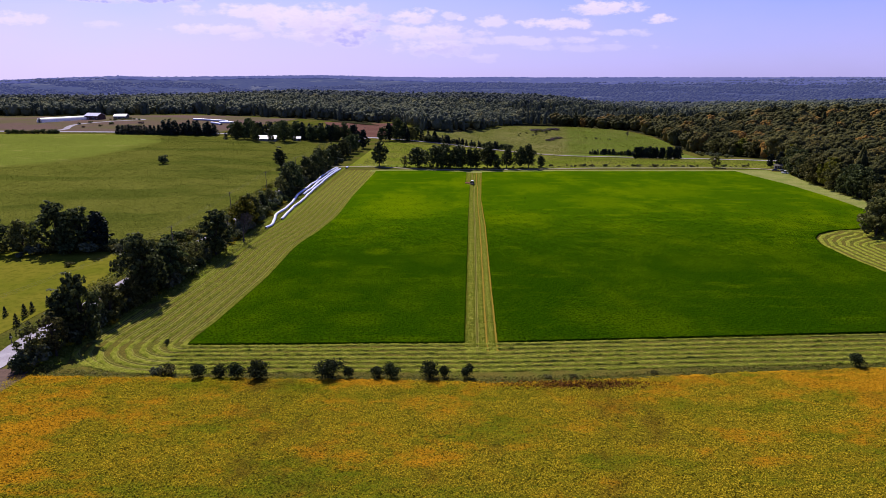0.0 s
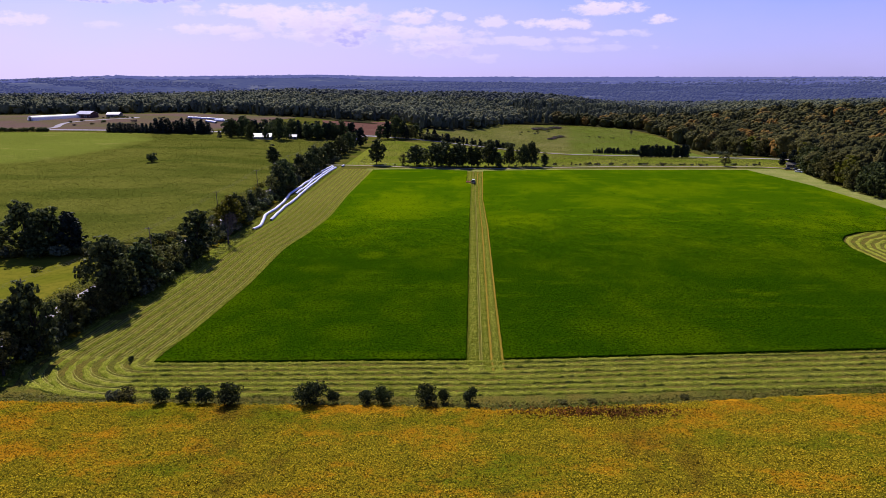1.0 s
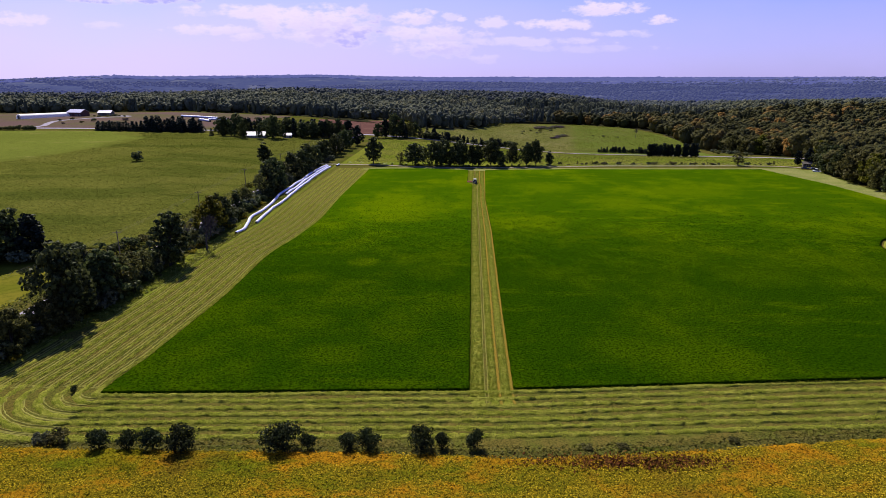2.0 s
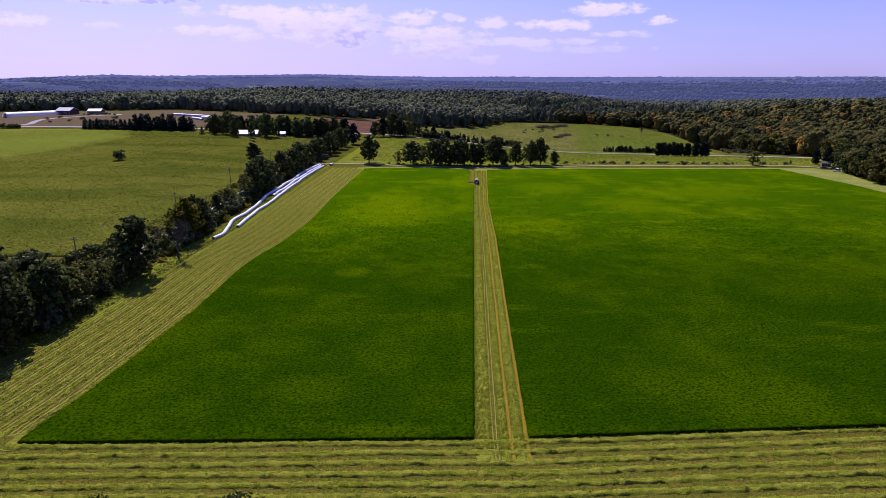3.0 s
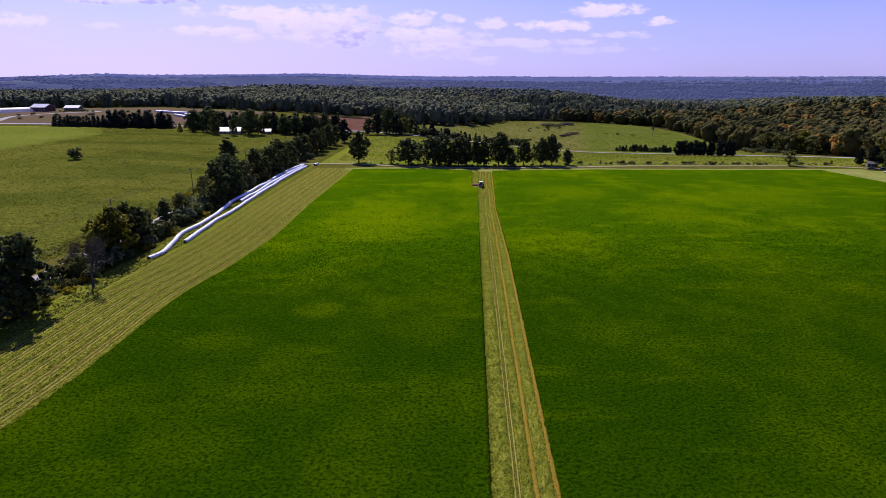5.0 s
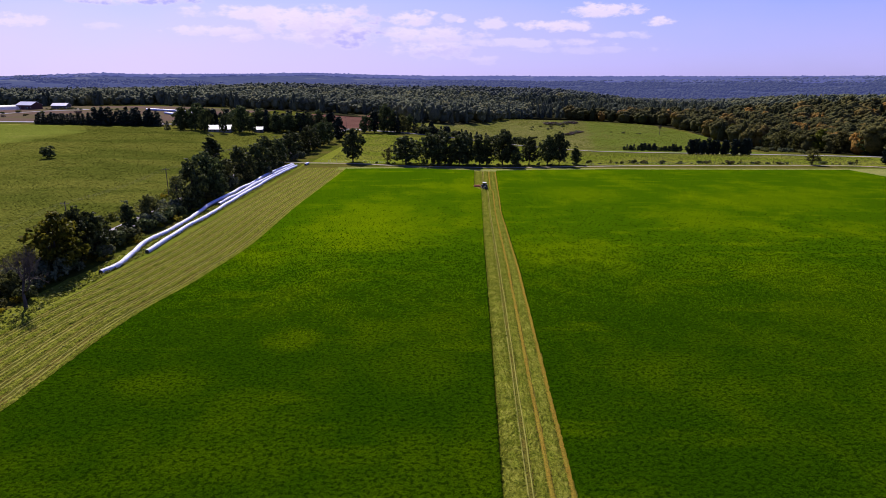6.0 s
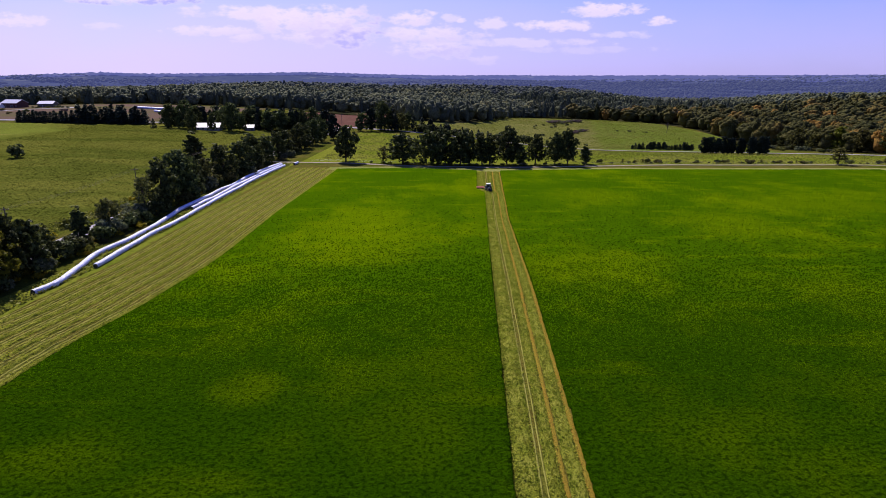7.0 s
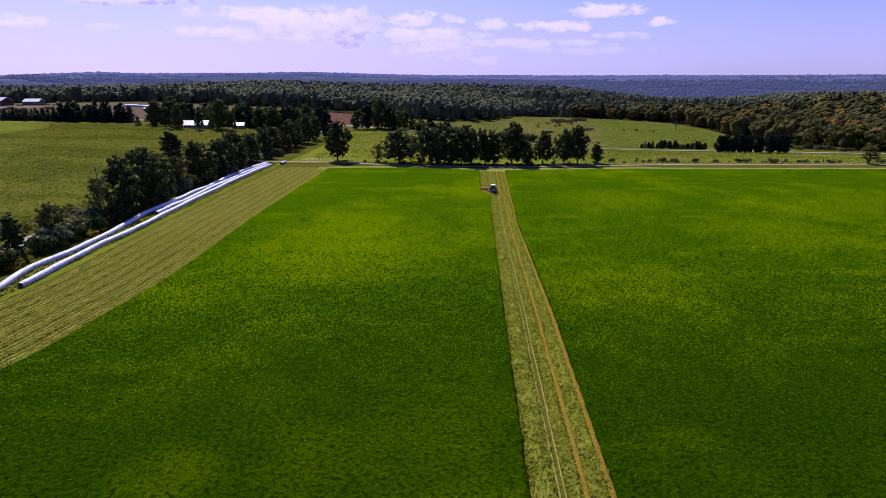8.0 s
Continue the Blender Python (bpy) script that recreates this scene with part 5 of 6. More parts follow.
Y = 58 + 44 * rng.random(n)
X = -82 + 178 * rng.random(n)
ok = Y < soy_line(X) - 0.4
X, Y = X[ok], Y[ok]
strewn("bean_leaves", BEANLEAF, X, Y, 0.54 + rng.normal(0.08, 0.12, len(X)), 0.12, "yellow and green leaves of the ripening beans", "crop", 0.6)
n = 46000
k = rng.integers(0, 7, n)
d = 0.85 + 2.4 * k + rng.normal(0, 0.42, n)
X = -55 + 150 * rng.random(n)
Y = near_edge(X) - d * (0.93 + 0.0007 * X)
side = rng.random(n) < 0.55
Ys = 121 + 150 * rng.random(n)
X = np.where(side, left_edge(Ys) - d * (1.15 - 0.03 * ramp(Ys, 130, 220)), X)
Y = np.where(side, Ys, Y)
strewn("hay_on_windrows", HAYLEAF, X, Y, 0.20 + rng.normal(0.06, 0.05, n), 0.13, "loose cut hay lying on the windrows", "hay", 0.9)
n = 2600
strewn("withered_leaves", BROWNLEAF, 26 + rng.normal(0, 6.5, n), 97.6 + rng.normal(0, 0.9, n), 0.62 + rng.normal(0, 0.12, n), 0.2, "patch of withered red-brown bean leaves", "crop", 0.8)
n = 7000
X = -80 + 178 * rng.random(n)
Y = soy_line(X) - 0.3 + rng.random(n) ** 1.3 * 3.6
strewn("verge_weeds", WEED, X, Y, 0.08 + rng.random(n) * 0.18, 0.20, "rank green weeds on the verge between the fields", "weeds", 0.45)
n = 26000
X, Y = -55 + 300 * rng.random(n), 400 + 140 * rng.random(n)
ok = (Y > far_edge(X) + 23) & (Y < np.interp(X, (-60, 0, 60, 130, 200, 260), (543, 528, 518, 498, 478, 450))) & (X < 250)
strewn("pasture_tufts", TUSSOCK, X[ok], Y[ok], 0.16, np.full(n, 0.55)[ok], "tufts of ungrazed grass on the pasture", "grass", 0.4)
n = 26000
X, Y = -15 + 270 * rng.random(n), 560 + 330 * rng.random(n)
ok = (X > np.interp(Y, (550, 640, 760, 900), (-20, -14, 55, 130))) & (X < np.interp(Y, (500, 600, 700, 860, 900), (215, 240, 262, 250, 180))) & (Y > np.interp(X, (-20, 60, 140, 250), (570, 550, 525, 485)))
strewn("meadow_tufts", TUSSOCK, X[ok], Y[ok], 0.22, np.full(n, 0.75)[ok], "straw and green tussocks on the hill meadow", "grass", 0.4)
n = 120000
Y = 206 + 350 * rng.random(n) ** 1.3
X = np.interp(Y, (205, 330, 560), (-420, -500, -520)) + rng.random(n) ** 0.7 * (np.interp(Y, (205, 300, 420, 520, 560), (-98, -95, -92, -108, -180)) - np.interp(Y, (205, 330, 560), (-420, -500, -520)))
ok = ((X + 430) / 196) ** 2 + ((Y - 470) / 155) ** 2 > 1.0
X, Y = X[ok], Y[ok]
strewn("bean_tops", BEANTOP, X, Y, 0.30, np.interp(Y, (205, 560), (0.30, 0.60)), "leafy tops of the green bean crop", "crop", 0.22)
n = 9000
Y = 150 + 380 * rng.random(n)
X = np.interp(Y, (150, 205, 300, 420, 530), (-98, -97.5, -94.5, -91.5, -108)) + rng.uniform(-2.2, 4.5, n)
strewn("roadside_weeds", WEED, X, Y, 0.10 + rng.random(n) * 0.4, 0.34, "rank green and straw weeds beside the country road", "weeds", 0.9)
n = 7000
Y = 105 + 280 * rng.random(n)
X = np.interp(Y, (105, 141, 151, 186, 240, 380), (-78, -78, -72, -69.5, -66.5, -64.5)) - rng.random(n) ** 1.4 * 4.5
strewn("hedge_weeds", WEED, X, Y, 0.10 + rng.random(n) * 0.45, 0.30, "rank green weeds along the hedgerow", "weeds", 0.9)


# ---- built things ----
def plain(name, colour, rough=0.6, metal=0.0, spec=0.4, grime=0.75):
    """Painted or coated surface with light dirt."""
    return coat(name, (colour, [c * 0.9 for c in colour], [c * grime for c in colour]), 0.4, 5.0, rough, 0.004, 12.0, spec, metal)


# Blue cast of the tubes' shaded side is put into the white film.
FILM = coat("white_stretch_film", ((0.60, 0.60, 0.82), (0.52, 0.52, 0.76), (0.36, 0.36, 0.56)), 0.5, 1.6, 0.4, 0.25, 2.2, 0.4)
FABRIC = coat("white_barn_fabric", ((0.80, 0.77, 0.82), (0.74, 0.71, 0.77), (0.62, 0.60, 0.66)), 0.1, 1.5, 0.5, 0.01, 6.0, 0.3, through_light=0.4)
BALE_END = plain("dark_bale_end", (0.05, 0.045, 0.035), 0.9)
ROOF_METAL = plain("pale_metal_roof", (0.66, 0.62, 0.70), 0.35, 0.2)
WHITE = plain("white_paint", (0.78, 0.77, 0.78), 0.5)
REDWALL = plain("barn_red_boards", (0.10, 0.038, 0.030), 0.8)
DARKWALL = plain("weathered_boards", (0.10, 0.085, 0.07), 0.85)
GREYWALL = plain("grey_siding", (0.22, 0.21, 0.21), 0.8)
BLACK = plain("black_rubber", (0.02, 0.02, 0.022), 0.8)
GLASS_DARK = plain("dark_glass", (0.02, 0.025, 0.03), 0.08, 0.0, 0.8)
TRACTOR_DARK = plain("tractor_dark_blue", (0.015, 0.02, 0.05), 0.35)
MOWER_RED = plain("mower_red", (0.45, 0.09, 0.05), 0.45)
STEEL = plain("grey_steel", (0.35, 0.34, 0.34), 0.45, 0.6)
POLEWOOD = plain("pole_wood", (0.14, 0.11, 0.085), 0.9)


def box(bm, x, y, z, sx, sy, sz, bevel=0.0, turn=None):
    """A bevelled block about its middle."""
    m = Matrix.Translation((x, y, z)) @ (turn or Matrix.Identity(4)) @ Matrix.Diagonal((sx, sy, sz, 1))
    vs = bmesh.ops.create_cube(bm, size=1.0, matrix=m)["verts"]
    if bevel:
        es = list({e for v in vs for e in v.link_edges})
        bmesh.ops.bevel(bm, geom=es, offset=bevel, segments=2, affect="EDGES", profile=0.6)
    return vs


def block(name, material, parent, x, y, z, sx, sy, sz, bevel=0.02, label="", turn=None):
    bm = bmesh.new()
    box(bm, x, y, z, sx, sy, sz, bevel, turn)
    return part(name, bm, material, parent, label)


def wheel(name, parent, x, y, r, w, rim_material):
    """A tyre with lugs, lying along x, and its rim."""
    bm = bmesh.new()
    prof = ((0.55, -0.42), (0.92, -0.5), (1.0, -0.36), (1.0, 0.36), (0.92, 0.5), (0.55, 0.42))
    n = 20
    rings = [[bm.verts.new((x + b * w, y + r * a * math.cos(2 * math.pi * k / n), r + r * a * math.sin(2 * math.pi * k / n))) for a, b in prof] for k in range(n)]
    for k in range(n):
        p, q = rings[k], rings[(k + 1) % n]
        for j in range(6):
            bm.faces.new((p[j], p[(j + 1) % 6], q[(j + 1) % 6], q[j]))
        if k % 2 == 0:
            a = 2 * math.pi * (k + 0.5) / n
            box(bm, x, y + r * math.cos(a), r + r * math.sin(a), w * 0.9, r * 0.08, r * 0.10, 0, Matrix.Rotation(a, 4, "X"))
    t = part(name, bm, BLACK, parent)
    bm = bmesh.new()
    bmesh.ops.create_cone(bm, cap_ends=True, segments=18, radius1=r * 0.56, radius2=r * 0.5, depth=w * 0.7, matrix=Matrix.Translation((x, y, r)) @ Matrix.Rotation(math.pi / 2, 4, "Y"))
    part("rim", bm, rim_material, t, "pale steel rim")
    return t


def stand_at(ob, x, y, spin=0.0):
    ob.location, ob.rotation_euler = (x, y, float(lie(x, y))), (0, 0, radians(spin))
    return ob


# silage bales wrapped end to end in white film
def bale_tube(points, label, w=0.58, tall=1.08):
    line = curve_line(points, 0.3)
    if len(points) > 3:
        line[:, 0] += 0.20 * wobble(line[:, 1], line[:, 0] * 0.2, 5.0, points[0][1])
    d = np.gradient(line, axis=0)
    d /= np.linalg.norm(d, axis=1)[:, None]
    side = np.stack([-d[:, 1], d[:, 0]], 1)
    n, m = len(line), 14
    s = np.arange(n) * 0.3
    puff = 1 - 0.06 * np.abs(np.cos(math.pi * s / 1.35)) ** 6 + 0.06 * wobble(s, s * 0.3, 1.8, 1) + rng.normal(0, 0.012, n)
    end = np.minimum(np.arange(n), np.arange(n)[::-1])
    puff = puff * np.where(end < 2, 0.93 + 0.03 * end, 1)
    a = np.linspace(0, 2 * math.pi, m, endpoint=False)
    c = np.sign(np.cos(a)) * np.abs(np.cos(a)) ** 0.85
    sn = np.sin(a)
    XY = line[:, None, :] + side[:, None, :] * (w * puff[:, None] * c[None, :])[:, :, None]
    Z = lie(line[:, 0], line[:, 1])[:, None] + tall / 2 * 0.97 + tall / 2 * puff[:, None] * sn[None, :]
    V = np.concatenate([XY, Z[..., None]], -1).reshape(-1, 3)
    i = np.arange(n - 1)[:, None] * m
    j, k = np.arange(m)[None, :], (np.arange(m)[None, :] + 1) % m
    F = np.stack([i + j, i + k, i + m + k, i + m + j], -1).reshape(-1, 4)
    x, y = line[0]
    ob = new("silage_tube")
    ob.location = (x, y, float(lie(x, y)))
    V = V - np.array([x, y, float(lie(x, y))])
    part("wrap", mesh_np("wrap", V, F[:, ::-1]), FILM, ob, smooth=True)
    for q, e in ((0, "end_face"), (n - 1, "end_face")):
        ring = V[q * m:(q + 1) * m]
        mid = ring.mean(0)
        bm = bmesh.new()
        vs = [bm.verts.new(mid + (p - mid) * 0.97) for p in ring]
        cv = bm.verts.new(mid + np.array([*(d[q] * (-0.12 if q == 0 else 0.12)), 0]))
        for u in range(m):
            bm.faces.new((vs[u], vs[(u + 1) % m], cv))
        part(e, bm, BALE_END, ob, "dark open bale end")
    return tagged(ob, label, "silage tube", "silage tubes beside the hedgerow")


bale_tube(((-68.7, 222.5), (-67.9, 228), (-69.0, 236), (-70.8, 244), (-70.8, 250), (-70.0, 259), (-70.4, 269), (-71.2, 280), (-72.2, 290.5), (-72.3, 299), (-71.6, 310), (-71.9, 321), (-71.0, 331), (-71.6, 348), (-70.7, 364), (-69.5, 376), (-68.5, 382)), "long winding white film silage tube")
bale_tube(((-66.4, 237.3), (-66.8, 245), (-67.1, 254), (-67.2, 265), (-66.8, 276), (-66.9, 286), (-67.3, 299), (-67.2, 320), (-67.2, 342), (-66.4, 363), (-65.4, 376)), "long straight white film silage tube")
bale_tube(((-69.5, 290.6), (-69.5, 300), (-69.0, 308), (-69.4, 324), (-69.0, 341), (-68.5, 360), (-67.2, 379)), "white film silage tube lying between two others")
bale_tube(((-62.6, 381), (-62.1, 385.5)), "short piece of white film silage tube")


# tractor with a mower, working in the strip; it faces the near end
def tractor():
    t = new("tractor")
    bm = bmesh.new()
    box(bm, 0, -1.55, 1.25, 0.85, 2.3, 0.75, 0.12)
    box(bm, 0, -0.2, 0.85, 0.7, 4.2, 0.5, 0.06)
    part("hood", bm, TRACTOR_DARK, t)
    block("grille", BLACK, t, 0, -2.72, 1.2, 0.7, 0.06, 0.6, 0.02)
    for s in (-1, 1):
        block("headlight", WHITE, t, s * 0.25, -2.76, 1.42, 0.2, 0.05, 0.1, 0.01)
        block("fender", TRACTOR_DARK, t, s * 0.95, 1.0, 1.9, 0.5, 1.5, 0.12, 0.05)
    cab = block("cab", TRACTOR_DARK, t, 0, 0.6, 1.45, 1.5, 1.6, 0.6, 0.08)
    block("windscreen", GLASS_DARK, cab, 0, -0.17, 2.2, 1.35, 0.05, 0.95, 0.01)
    block("rear_window", GLASS_DARK, cab, 0, 1.37, 2.2, 1.35, 0.05, 0.95, 0.01)
    for s in (-1, 1):
        block("side_window", GLASS_DARK, cab, s * 0.7, 0.6, 2.2, 0.05, 1.4, 0.95, 0.01)
        for y in (-0.17, 1.37):
            block("cab_post", TRACTOR_DARK, cab, s * 0.70, y, 2.2, 0.09, 0.09, 1.0, 0.01)
    block("cab_roof", WHITE, t, 0, 0.6, 2.82, 1.6, 1.8, 0.24, 0.08, "white cab roof")
    bm = bmesh.new()
    bmesh.ops.create_cone(bm, cap_ends=True, segments=10, radius1=0.06, radius2=0.05, depth=1.2, matrix=Matrix.Translation((0.35, -1.0, 2.15)))
    part("exhaust", bm, STEEL, t)
    for s in (-1, 1):
        wheel("rear_wheel", t, s * 1.0, 1.05, 0.9, 0.55, WHITE)
        wheel("front_wheel", t, s * 0.92, -1.75, 0.62, 0.42, WHITE)
    block("front_weight", BLACK, t, 0, -3.0, 0.75, 0.9, 0.4, 0.35, 0.05)
    return tagged(t, "dark blue farm tractor with a white cab roof on cut hay", "tractor")


trac = stand_at(tractor(), 16.1, 321.5, 3)
trac.scale = (0.85, 0.85, 0.85)
mower = new("disc_mower")
block("cutter_bar", MOWER_RED, mower, 0, 0, 0.55, 3.2, 1.1, 0.45, 0.08)
block("curtain", BLACK, mower, 0, -0.6, 0.35, 3.1, 0.06, 0.5, 0.01)
block("hood", MOWER_RED, mower, 0, 0.35, 0.95, 2.9, 0.9, 0.3, 0.1)
block("drawbar", MOWER_RED, mower, 1.5, -1.3, 0.75, 0.22, 3.0, 0.22, 0.03, turn=Matrix.Rotation(0.35, 4, "Z"))
block("frame_beam", STEEL, mower, 0, 0.9, 0.9, 2.6, 0.18, 0.2, 0.03)
for s in (-1, 1):
    wheel("wheel", mower, s * 1.1, 1.2, 0.38, 0.28, WHITE)
mower.scale = (0.85, 0.85, 0.85)
tagged(stand_at(mower, 13.6, 325.0, 3), "red trailed disc mower hitched behind the tractor", "mower")


# farm buildings
def gable(name, long_x, wide_y, eave, ridge, wall, roof, label, cat, openings=(), chimney=False):
    """A house or barn with a pitched roof along x, with doors and windows set in."""
    b = new(name)
    bm = bmesh.new()
    L, D = long_x / 2, wide_y / 2
    base = [bm.verts.new(p) for p in ((-L, -D, -0.6), (L, -D, -0.6), (L, D, -0.6), (-L, D, -0.6))]
    top = [bm.verts.new(p) for p in ((-L, -D, eave), (L, -D, eave), (L, D, eave), (-L, D, eave))]
    peak = [bm.verts.new((-L, 0, ridge - 0.15)), bm.verts.new((L, 0, ridge - 0.15))]
    for i in range(4):
        j = (i + 1) % 4
        bm.faces.new((base[i], base[j], top[j], top[i]))
    bm.faces.new((top[1], top[2], peak[1]))
    bm.faces.new((top[3], top[0], peak[0]))
    part("wall", bm, wall, b)
    over = 0.5
    slope = math.atan2(ridge - eave, D)
    for s in (-1, 1):
        ln = math.hypot(D, ridge - eave) + over
        y, z = s * (D + over * math.cos(slope)) / 2, (ridge + eave - over * math.sin(slope)) / 2
        r = block("roof", roof, b, 0, y, z, long_x + 2 * over, ln, 0.18, 0.02, turn=Matrix.Rotation(-s * slope, 4, "X"))
        for k in range(int(long_x // 3)):
            block("roof_seam", roof, r, -L + 1.5 + 3 * k, y, z + 0.10, 0.08, ln, 0.06, 0.0, turn=Matrix.Rotation(-s * slope, 4, "X"))
    for kind, x, z, w, h in openings:
        o = block(kind, GLASS_DARK if kind == "window" else DARKWALL, b, x, -D - 0.03, z, w, 0.12, h, 0.01)
        for s in (-1, 1):
            block("frame_side", WHITE, o, x + s * w / 2, -D - 0.06, z, 0.1, 0.12, h + 0.1, 0.0)
        block("frame_top", WHITE, o, x, -D - 0.06, z + h / 2, w + 0.1, 0.12, 0.1, 0.0)
    if chimney:
        block("chimney", REDWALL, b, long_x * 0.2, 0.6, ridge + 0.4, 0.7, 0.7, 1.4, 0.02)
    return tagged(b, label, cat)


stand_at(gable("barn", 18, 13, 4.4, 7.4, REDWALL, ROOF_METAL, "red wooden barn with a pale metal roof", "barn", (("door", -5, 1.3, 3.2, 2.6), ("door", 3, 1.3, 3.2, 2.6), ("window", 8, 1.6, 1.2, 1.0))), -410, 712, -12)
stand_at(gable("barn", 14, 10, 3.6, 5.9, DARKWALL, ROOF_METAL, "weathered dark barn with a pale metal roof", "barn", (("door", -4, 1.2, 3.0, 2.4), ("door", 2, 1.2, 3.0, 2.4), ("window", 6.5, 1.5, 1.2, 1.0))), -382, 718, 5)
stand_at(gable("farm_house", 15, 8, 2.4, 4.9, GREYWALL, ROOF_METAL, "grey single-storey farm house with a pale roof among trees", "house", (("door", 0, 1.1, 1.0, 2.1), ("window", -6, 1.5, 1.5, 1.2), ("window", -3, 1.5, 1.5, 1.2), ("window", 3.5, 1.5, 1.5, 1.2), ("window", 6, 1.5, 1.5, 1.2)), True), -155, 530, 4)
stand_at(gable("garage", 6, 5, 2.2, 3.8, GREYWALL, ROOF_METAL, "grey garage with a pale roof", "garage", (("door", -2, 1.1, 2.4, 2.1), ("door", 2, 1.1, 2.4, 2.1))), -132, 542, 8)
stand_at(gable("shed", 4.5, 4, 2.0, 3.0, DARKWALL, DARKWALL, "small dark shed under trees at the lane's end", "shed", (("door", 0, 1.0, 1.2, 2.0),)), 228, 402, -20)
for x, y, w, spin in ((-640, 1420, 16, 10), (-700, 1560, 13, 0), (-790, 1500, 20, -10), (-560, 1650, 14, 5)):
    stand_at(gable("barn", w, 10, 9, 14, WHITE, ROOF_METAL, "distant white farm building among trees", "barn", (("door", 0, 2, 4, 4),)), x, y, spin)

hoop = new("hoop_barn")
bm = bmesh.new()
n, m = 24, 15
for i in range(n + 1):
    for k in range(m + 1):
        a = math.pi * k / m
        bm.verts.new((i * 2.6, 6.0 * math.cos(a), 5.0 * math.sin(a) * (1.0 + (0.006 if i % 2 else -0.006))))
bm.verts.ensure_lookup_table()
for i in range(n):
    for k in range(m):
        q = i * (m + 1) + k
        bm.faces.new([bm.verts[v] for v in (q, q + 1, q + m + 2, q + m + 1)])
part("cover", bm, FABRIC, hoop, "taut white fabric cover", True)
for x in (0.15, n * 2.6 - 0.15):
    bm = bmesh.new()
    bm.faces.new([bm.verts.new((x, 5.8 * math.cos(math.pi * k / m), 4.8 * math.sin(math.pi * k / m))) for k in range(m + 1)])
    bmesh.ops.solidify(bm, geom=bm.faces[:], thickness=0.12)
    e = part("end_wall", bm, WHITE, hoop)
    block("door", DARKWALL, e, x + (-0.15 if x < 1 else 0.15), 0, 1.7, 0.08, 4.0, 3.4, 0.02)
tagged(stand_at(hoop, -447, 668, 58), "long white fabric-covered hoop barn", "barn")
for x0, y0, x1, y1 in ((-296, 716, -252, 708), (-256, 690, -236, 694), (-262, 682, -246, 668)):
    bale_tube(((x0, y0), ((x0 + x1) / 2, (y0 + y1) / 2 + 1), (x1, y1)), "long white silage bag on the farm's field", 1.6, 2.2)["group"] = "silage bags at the farm"


# poles, mailbox, fence, dead trees
def utility_pole(x, y, tall=9.0):
    p = new("utility_pole")
    V, F = tube(((0, 0, -0.3), (0, 0, tall * 0.5), (0, 0, tall)), (0.16, 0.14, 0.11), 8)
    part("post", mesh_np("post", V, F), POLEWOOD, p)
    block("crossarm", POLEWOOD, p, 0, -0.12, tall - 0.5, 2.2, 0.1, 0.12, 0.01)
    for s in (-0.95, 0, 0.95):
        block("insulator", STEEL, p, s, -0.12, tall - 0.36, 0.09, 0.09, 0.16, 0.02)
    return tagged(stand_at(p, x, y, 2), "weathered wooden utility pole beside the country road", "utility pole", "utility poles")


POLES = [(-101, 68, 11.5), (-88.8, 132, 12.8), (-90, 190, 9.5), (-91.5, 250, 9.5), (-92.5, 307, 9.5), (-91, 365, 9.5), (-88, 425, 9.5)]
for x, y, tall in POLES + [(-40, 573, 9.0), (-78, 600, 9.0)]:
    utility_pole(x, y, tall)
# wires that sag from pole to pole
for off in (-0.95, 0.0, 0.95):
    run = []
    for (x0, y0, h0), (x1, y1, h1) in zip(POLES, POLES[1:]):
        for k in range(12):
            t = k / 12
            x, y = x0 + (x1 - x0) * t + off, y0 + (y1 - y0) * t
            z = (float(lie(x0, y0)) + h0) * (1 - t) + (float(lie(x1, y1)) + h1) * t - 0.28 - 3.2 * t * (1 - t)
            run.append((x, y - 0.12, z))
    V, F = tube(run, [0.012] * len(run), 4)
    tagged(part("power_line", mesh_np("power_line", V, F), POLEWOOD), "thin grey overhead power line strung along the road", "power line", "power lines")
box1 = new("mailbox")
block("post", POLEWOOD, box1, 0, 0, 0.5, 0.12, 0.12, 1.3, 0.01)
block("body", BLACK, box1, 0, 0, 1.3, 0.3, 0.55, 0.32, 0.1)
block("door", STEEL, box1, 0, -0.29, 1.3, 0.26, 0.03, 0.28, 0.05)
tagged(stand_at(box1, -95.4, 119.8, 80), "black mailbox on a wooden post beside the road", "mailbox")
fence = new("fence")
fx = np.arange(-58, 214, 4.0)
fy = np.interp(fx, (-60, -41, -17, 5, 30, 62, 100, 122, 160, 199, 215), (393, 391, 384.5, 382.5, 384.5, 392, 403, 406.5, 408, 408, 404))
for x, y in zip(fx, fy):
    V, F = tube(((x, y, float(lie(x, y)) - 0.2), (x, y, float(lie(x, y)) + 1.25)), (0.07, 0.06), 6)
    part("post", mesh_np("post", V, F), POLEWOOD, fence)
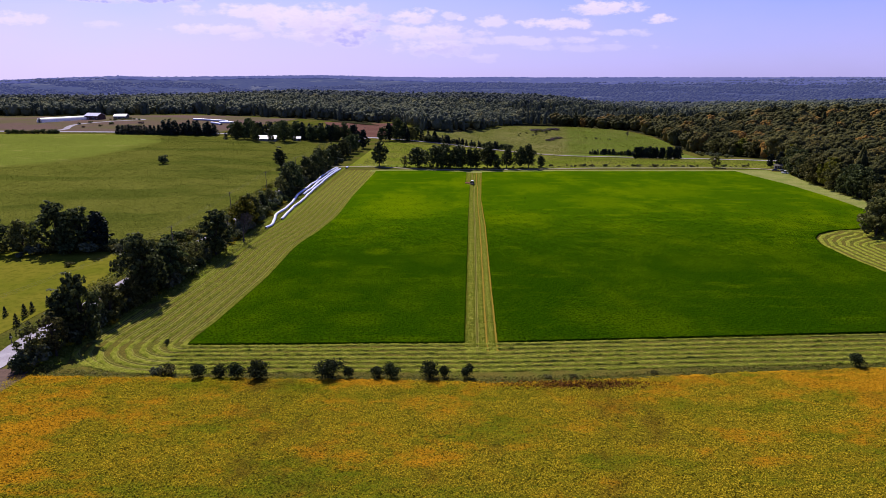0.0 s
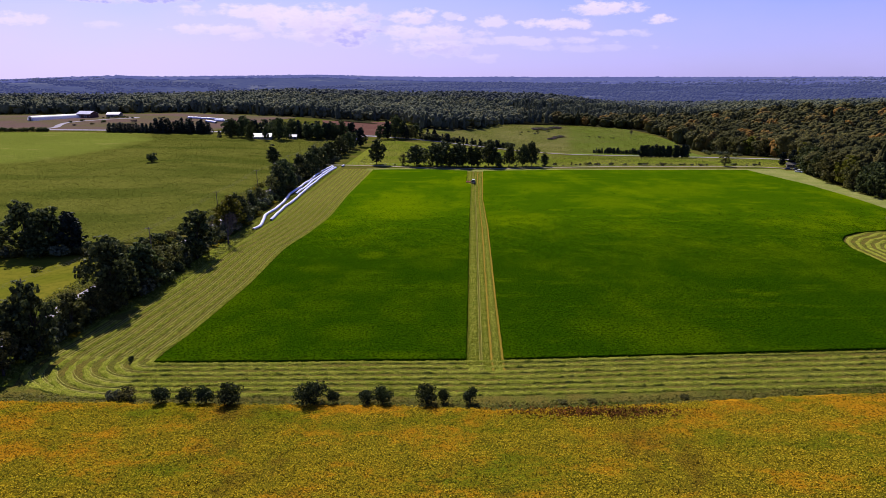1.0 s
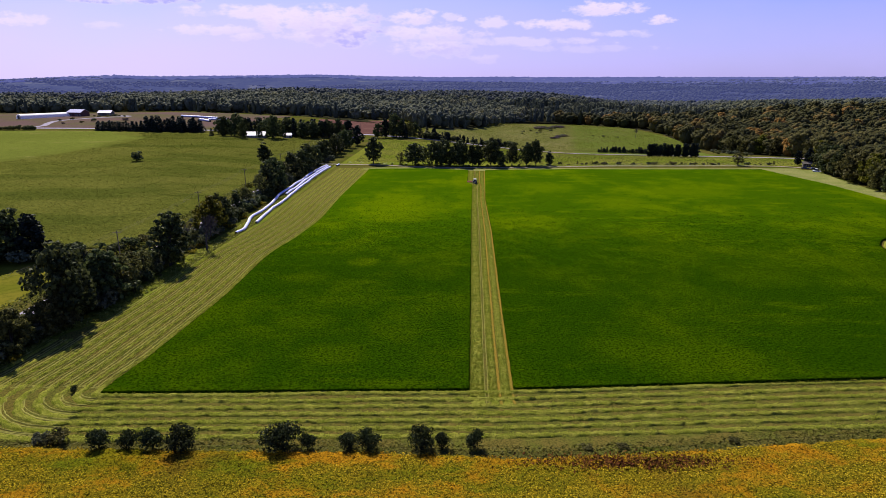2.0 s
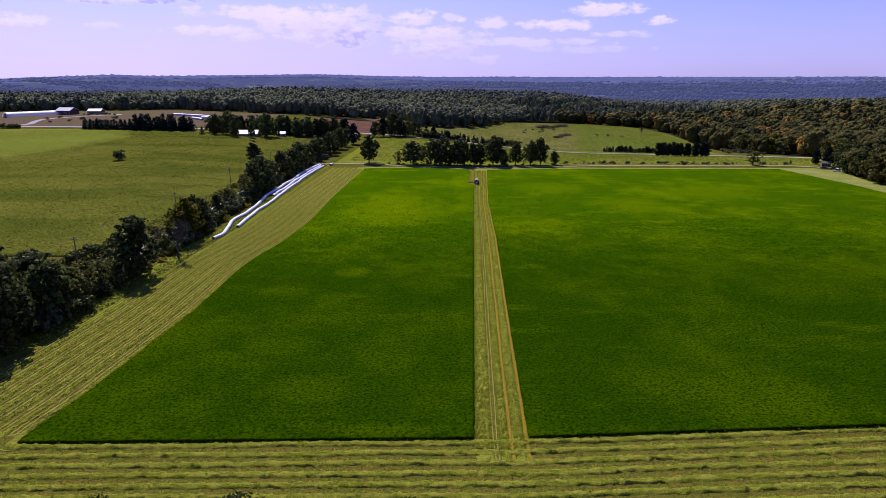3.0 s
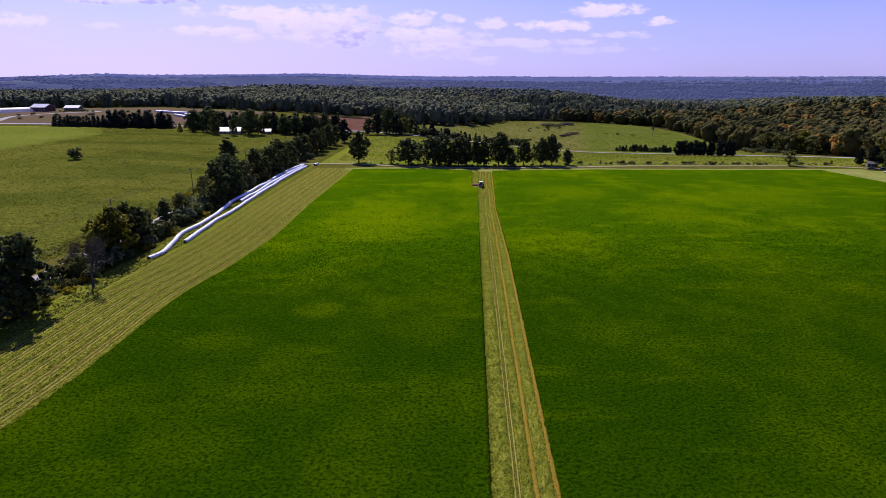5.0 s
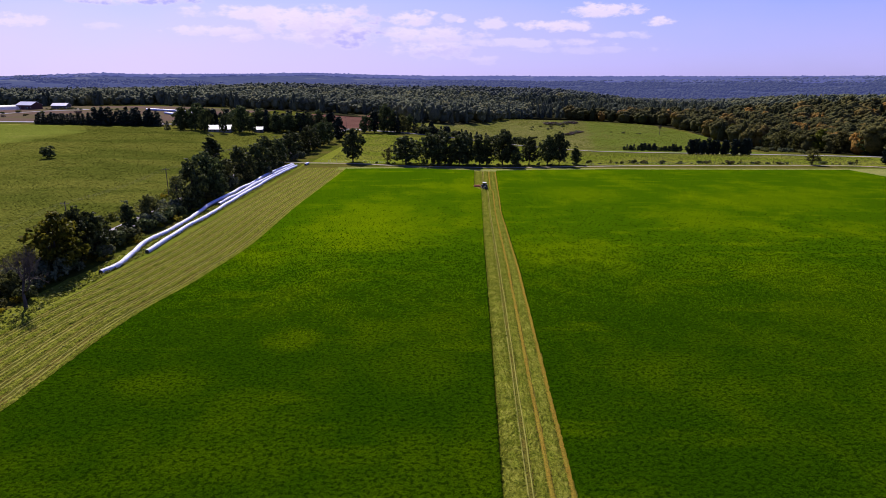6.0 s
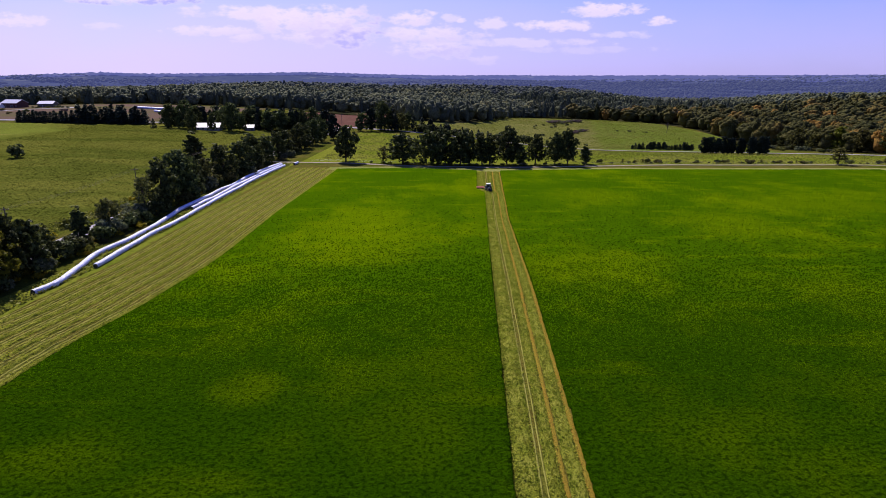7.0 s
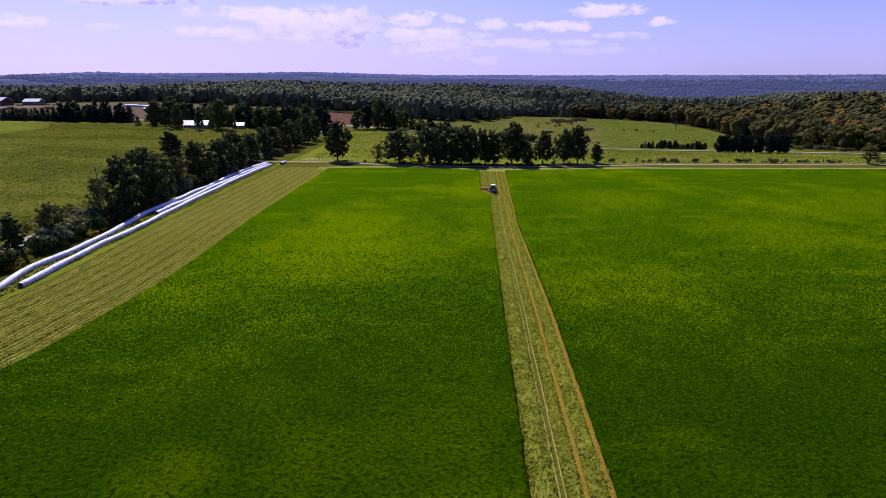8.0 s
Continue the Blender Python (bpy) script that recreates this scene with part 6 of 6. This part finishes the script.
for hgt in (0.5, 1.05):
    V, F = tube([(x, y, float(lie(x, y)) + hgt) for x, y in zip(fx, fy)], [0.02] * len(fx), 3)
    part("wire", mesh_np("wire", V, F), STEEL, fence)
tagged(fence, "wooden post and wire fence along the dirt lane", "fence")

for x, y, tall, words in ((-71.2, 203.5, 11.5, "leafless grey tree at the hedgerow"), (217.6, 708, 11, "dead bare tree on the hill meadow"), (-80.5, 214, 7, "thin bare tree at the hedgerow")):
    t = new("bare_tree")
    V, F = bare_tree(int(x) % 50 + 3)
    part("trunk", mesh_np("trunk", V, F), DEADWOOD, t)
    t.matrix_basis = pose(x, y, float(lie(x, y)), 0, 0, 40) @ Matrix.Scale(tall, 4)
    tagged(t, words, "tree")


# vehicles at the end of the lane
def car(paint, label, x, y, spin, tall=1.45):
    c = new("car")
    bm = bmesh.new()
    box(bm, 0, 0, 0.62, 1.8, 4.4, 0.55, 0.14)
    part("body", bm, paint, c)
    bm = bmesh.new()
    vs = box(bm, 0, 0.25, tall - 0.28, 1.6, 2.5, 0.6, 0.0)
    for v in vs:
        if v.co.z > tall - 0.2:
            v.co.x *= 0.8
            v.co.y = 0.3 + (v.co.y - 0.25) * 0.66
    bmesh.ops.bevel(bm, geom=bm.edges[:], offset=0.07, segments=2, affect="EDGES")
    cabin = part("cabin", bm, GLASS_DARK, c)
    block("roof", paint, cabin, 0, 0.3, tall + 0.02, 1.25, 1.55, 0.06, 0.02)
    for s in (-1, 1):
        block("headlight", WHITE, c, s * 0.62, -2.19, 0.72, 0.36, 0.06, 0.14, 0.02)
        block("tail_light", MOWER_RED, c, s * 0.66, 2.19, 0.75, 0.28, 0.06, 0.16, 0.02)
        for q in (-1.35, 1.35):
            wheel("wheel", c, s * 0.82, q, 0.33, 0.22, STEEL)
    return tagged(stand_at(c, x, y, spin), label, "car", "vehicles parked at the lane's end")


car(plain("car_blue_black", (0.03, 0.035, 0.06), 0.3), "dark blue parked car at the lane's end", 218.8, 388, 60)
car(plain("car_grey", (0.12, 0.12, 0.14), 0.3), "dark grey parked car at the lane's end", 222.8, 386, 75)
car(WHITE, "white parked van beside the wood", 218.2, 375.5, 40, 1.9)
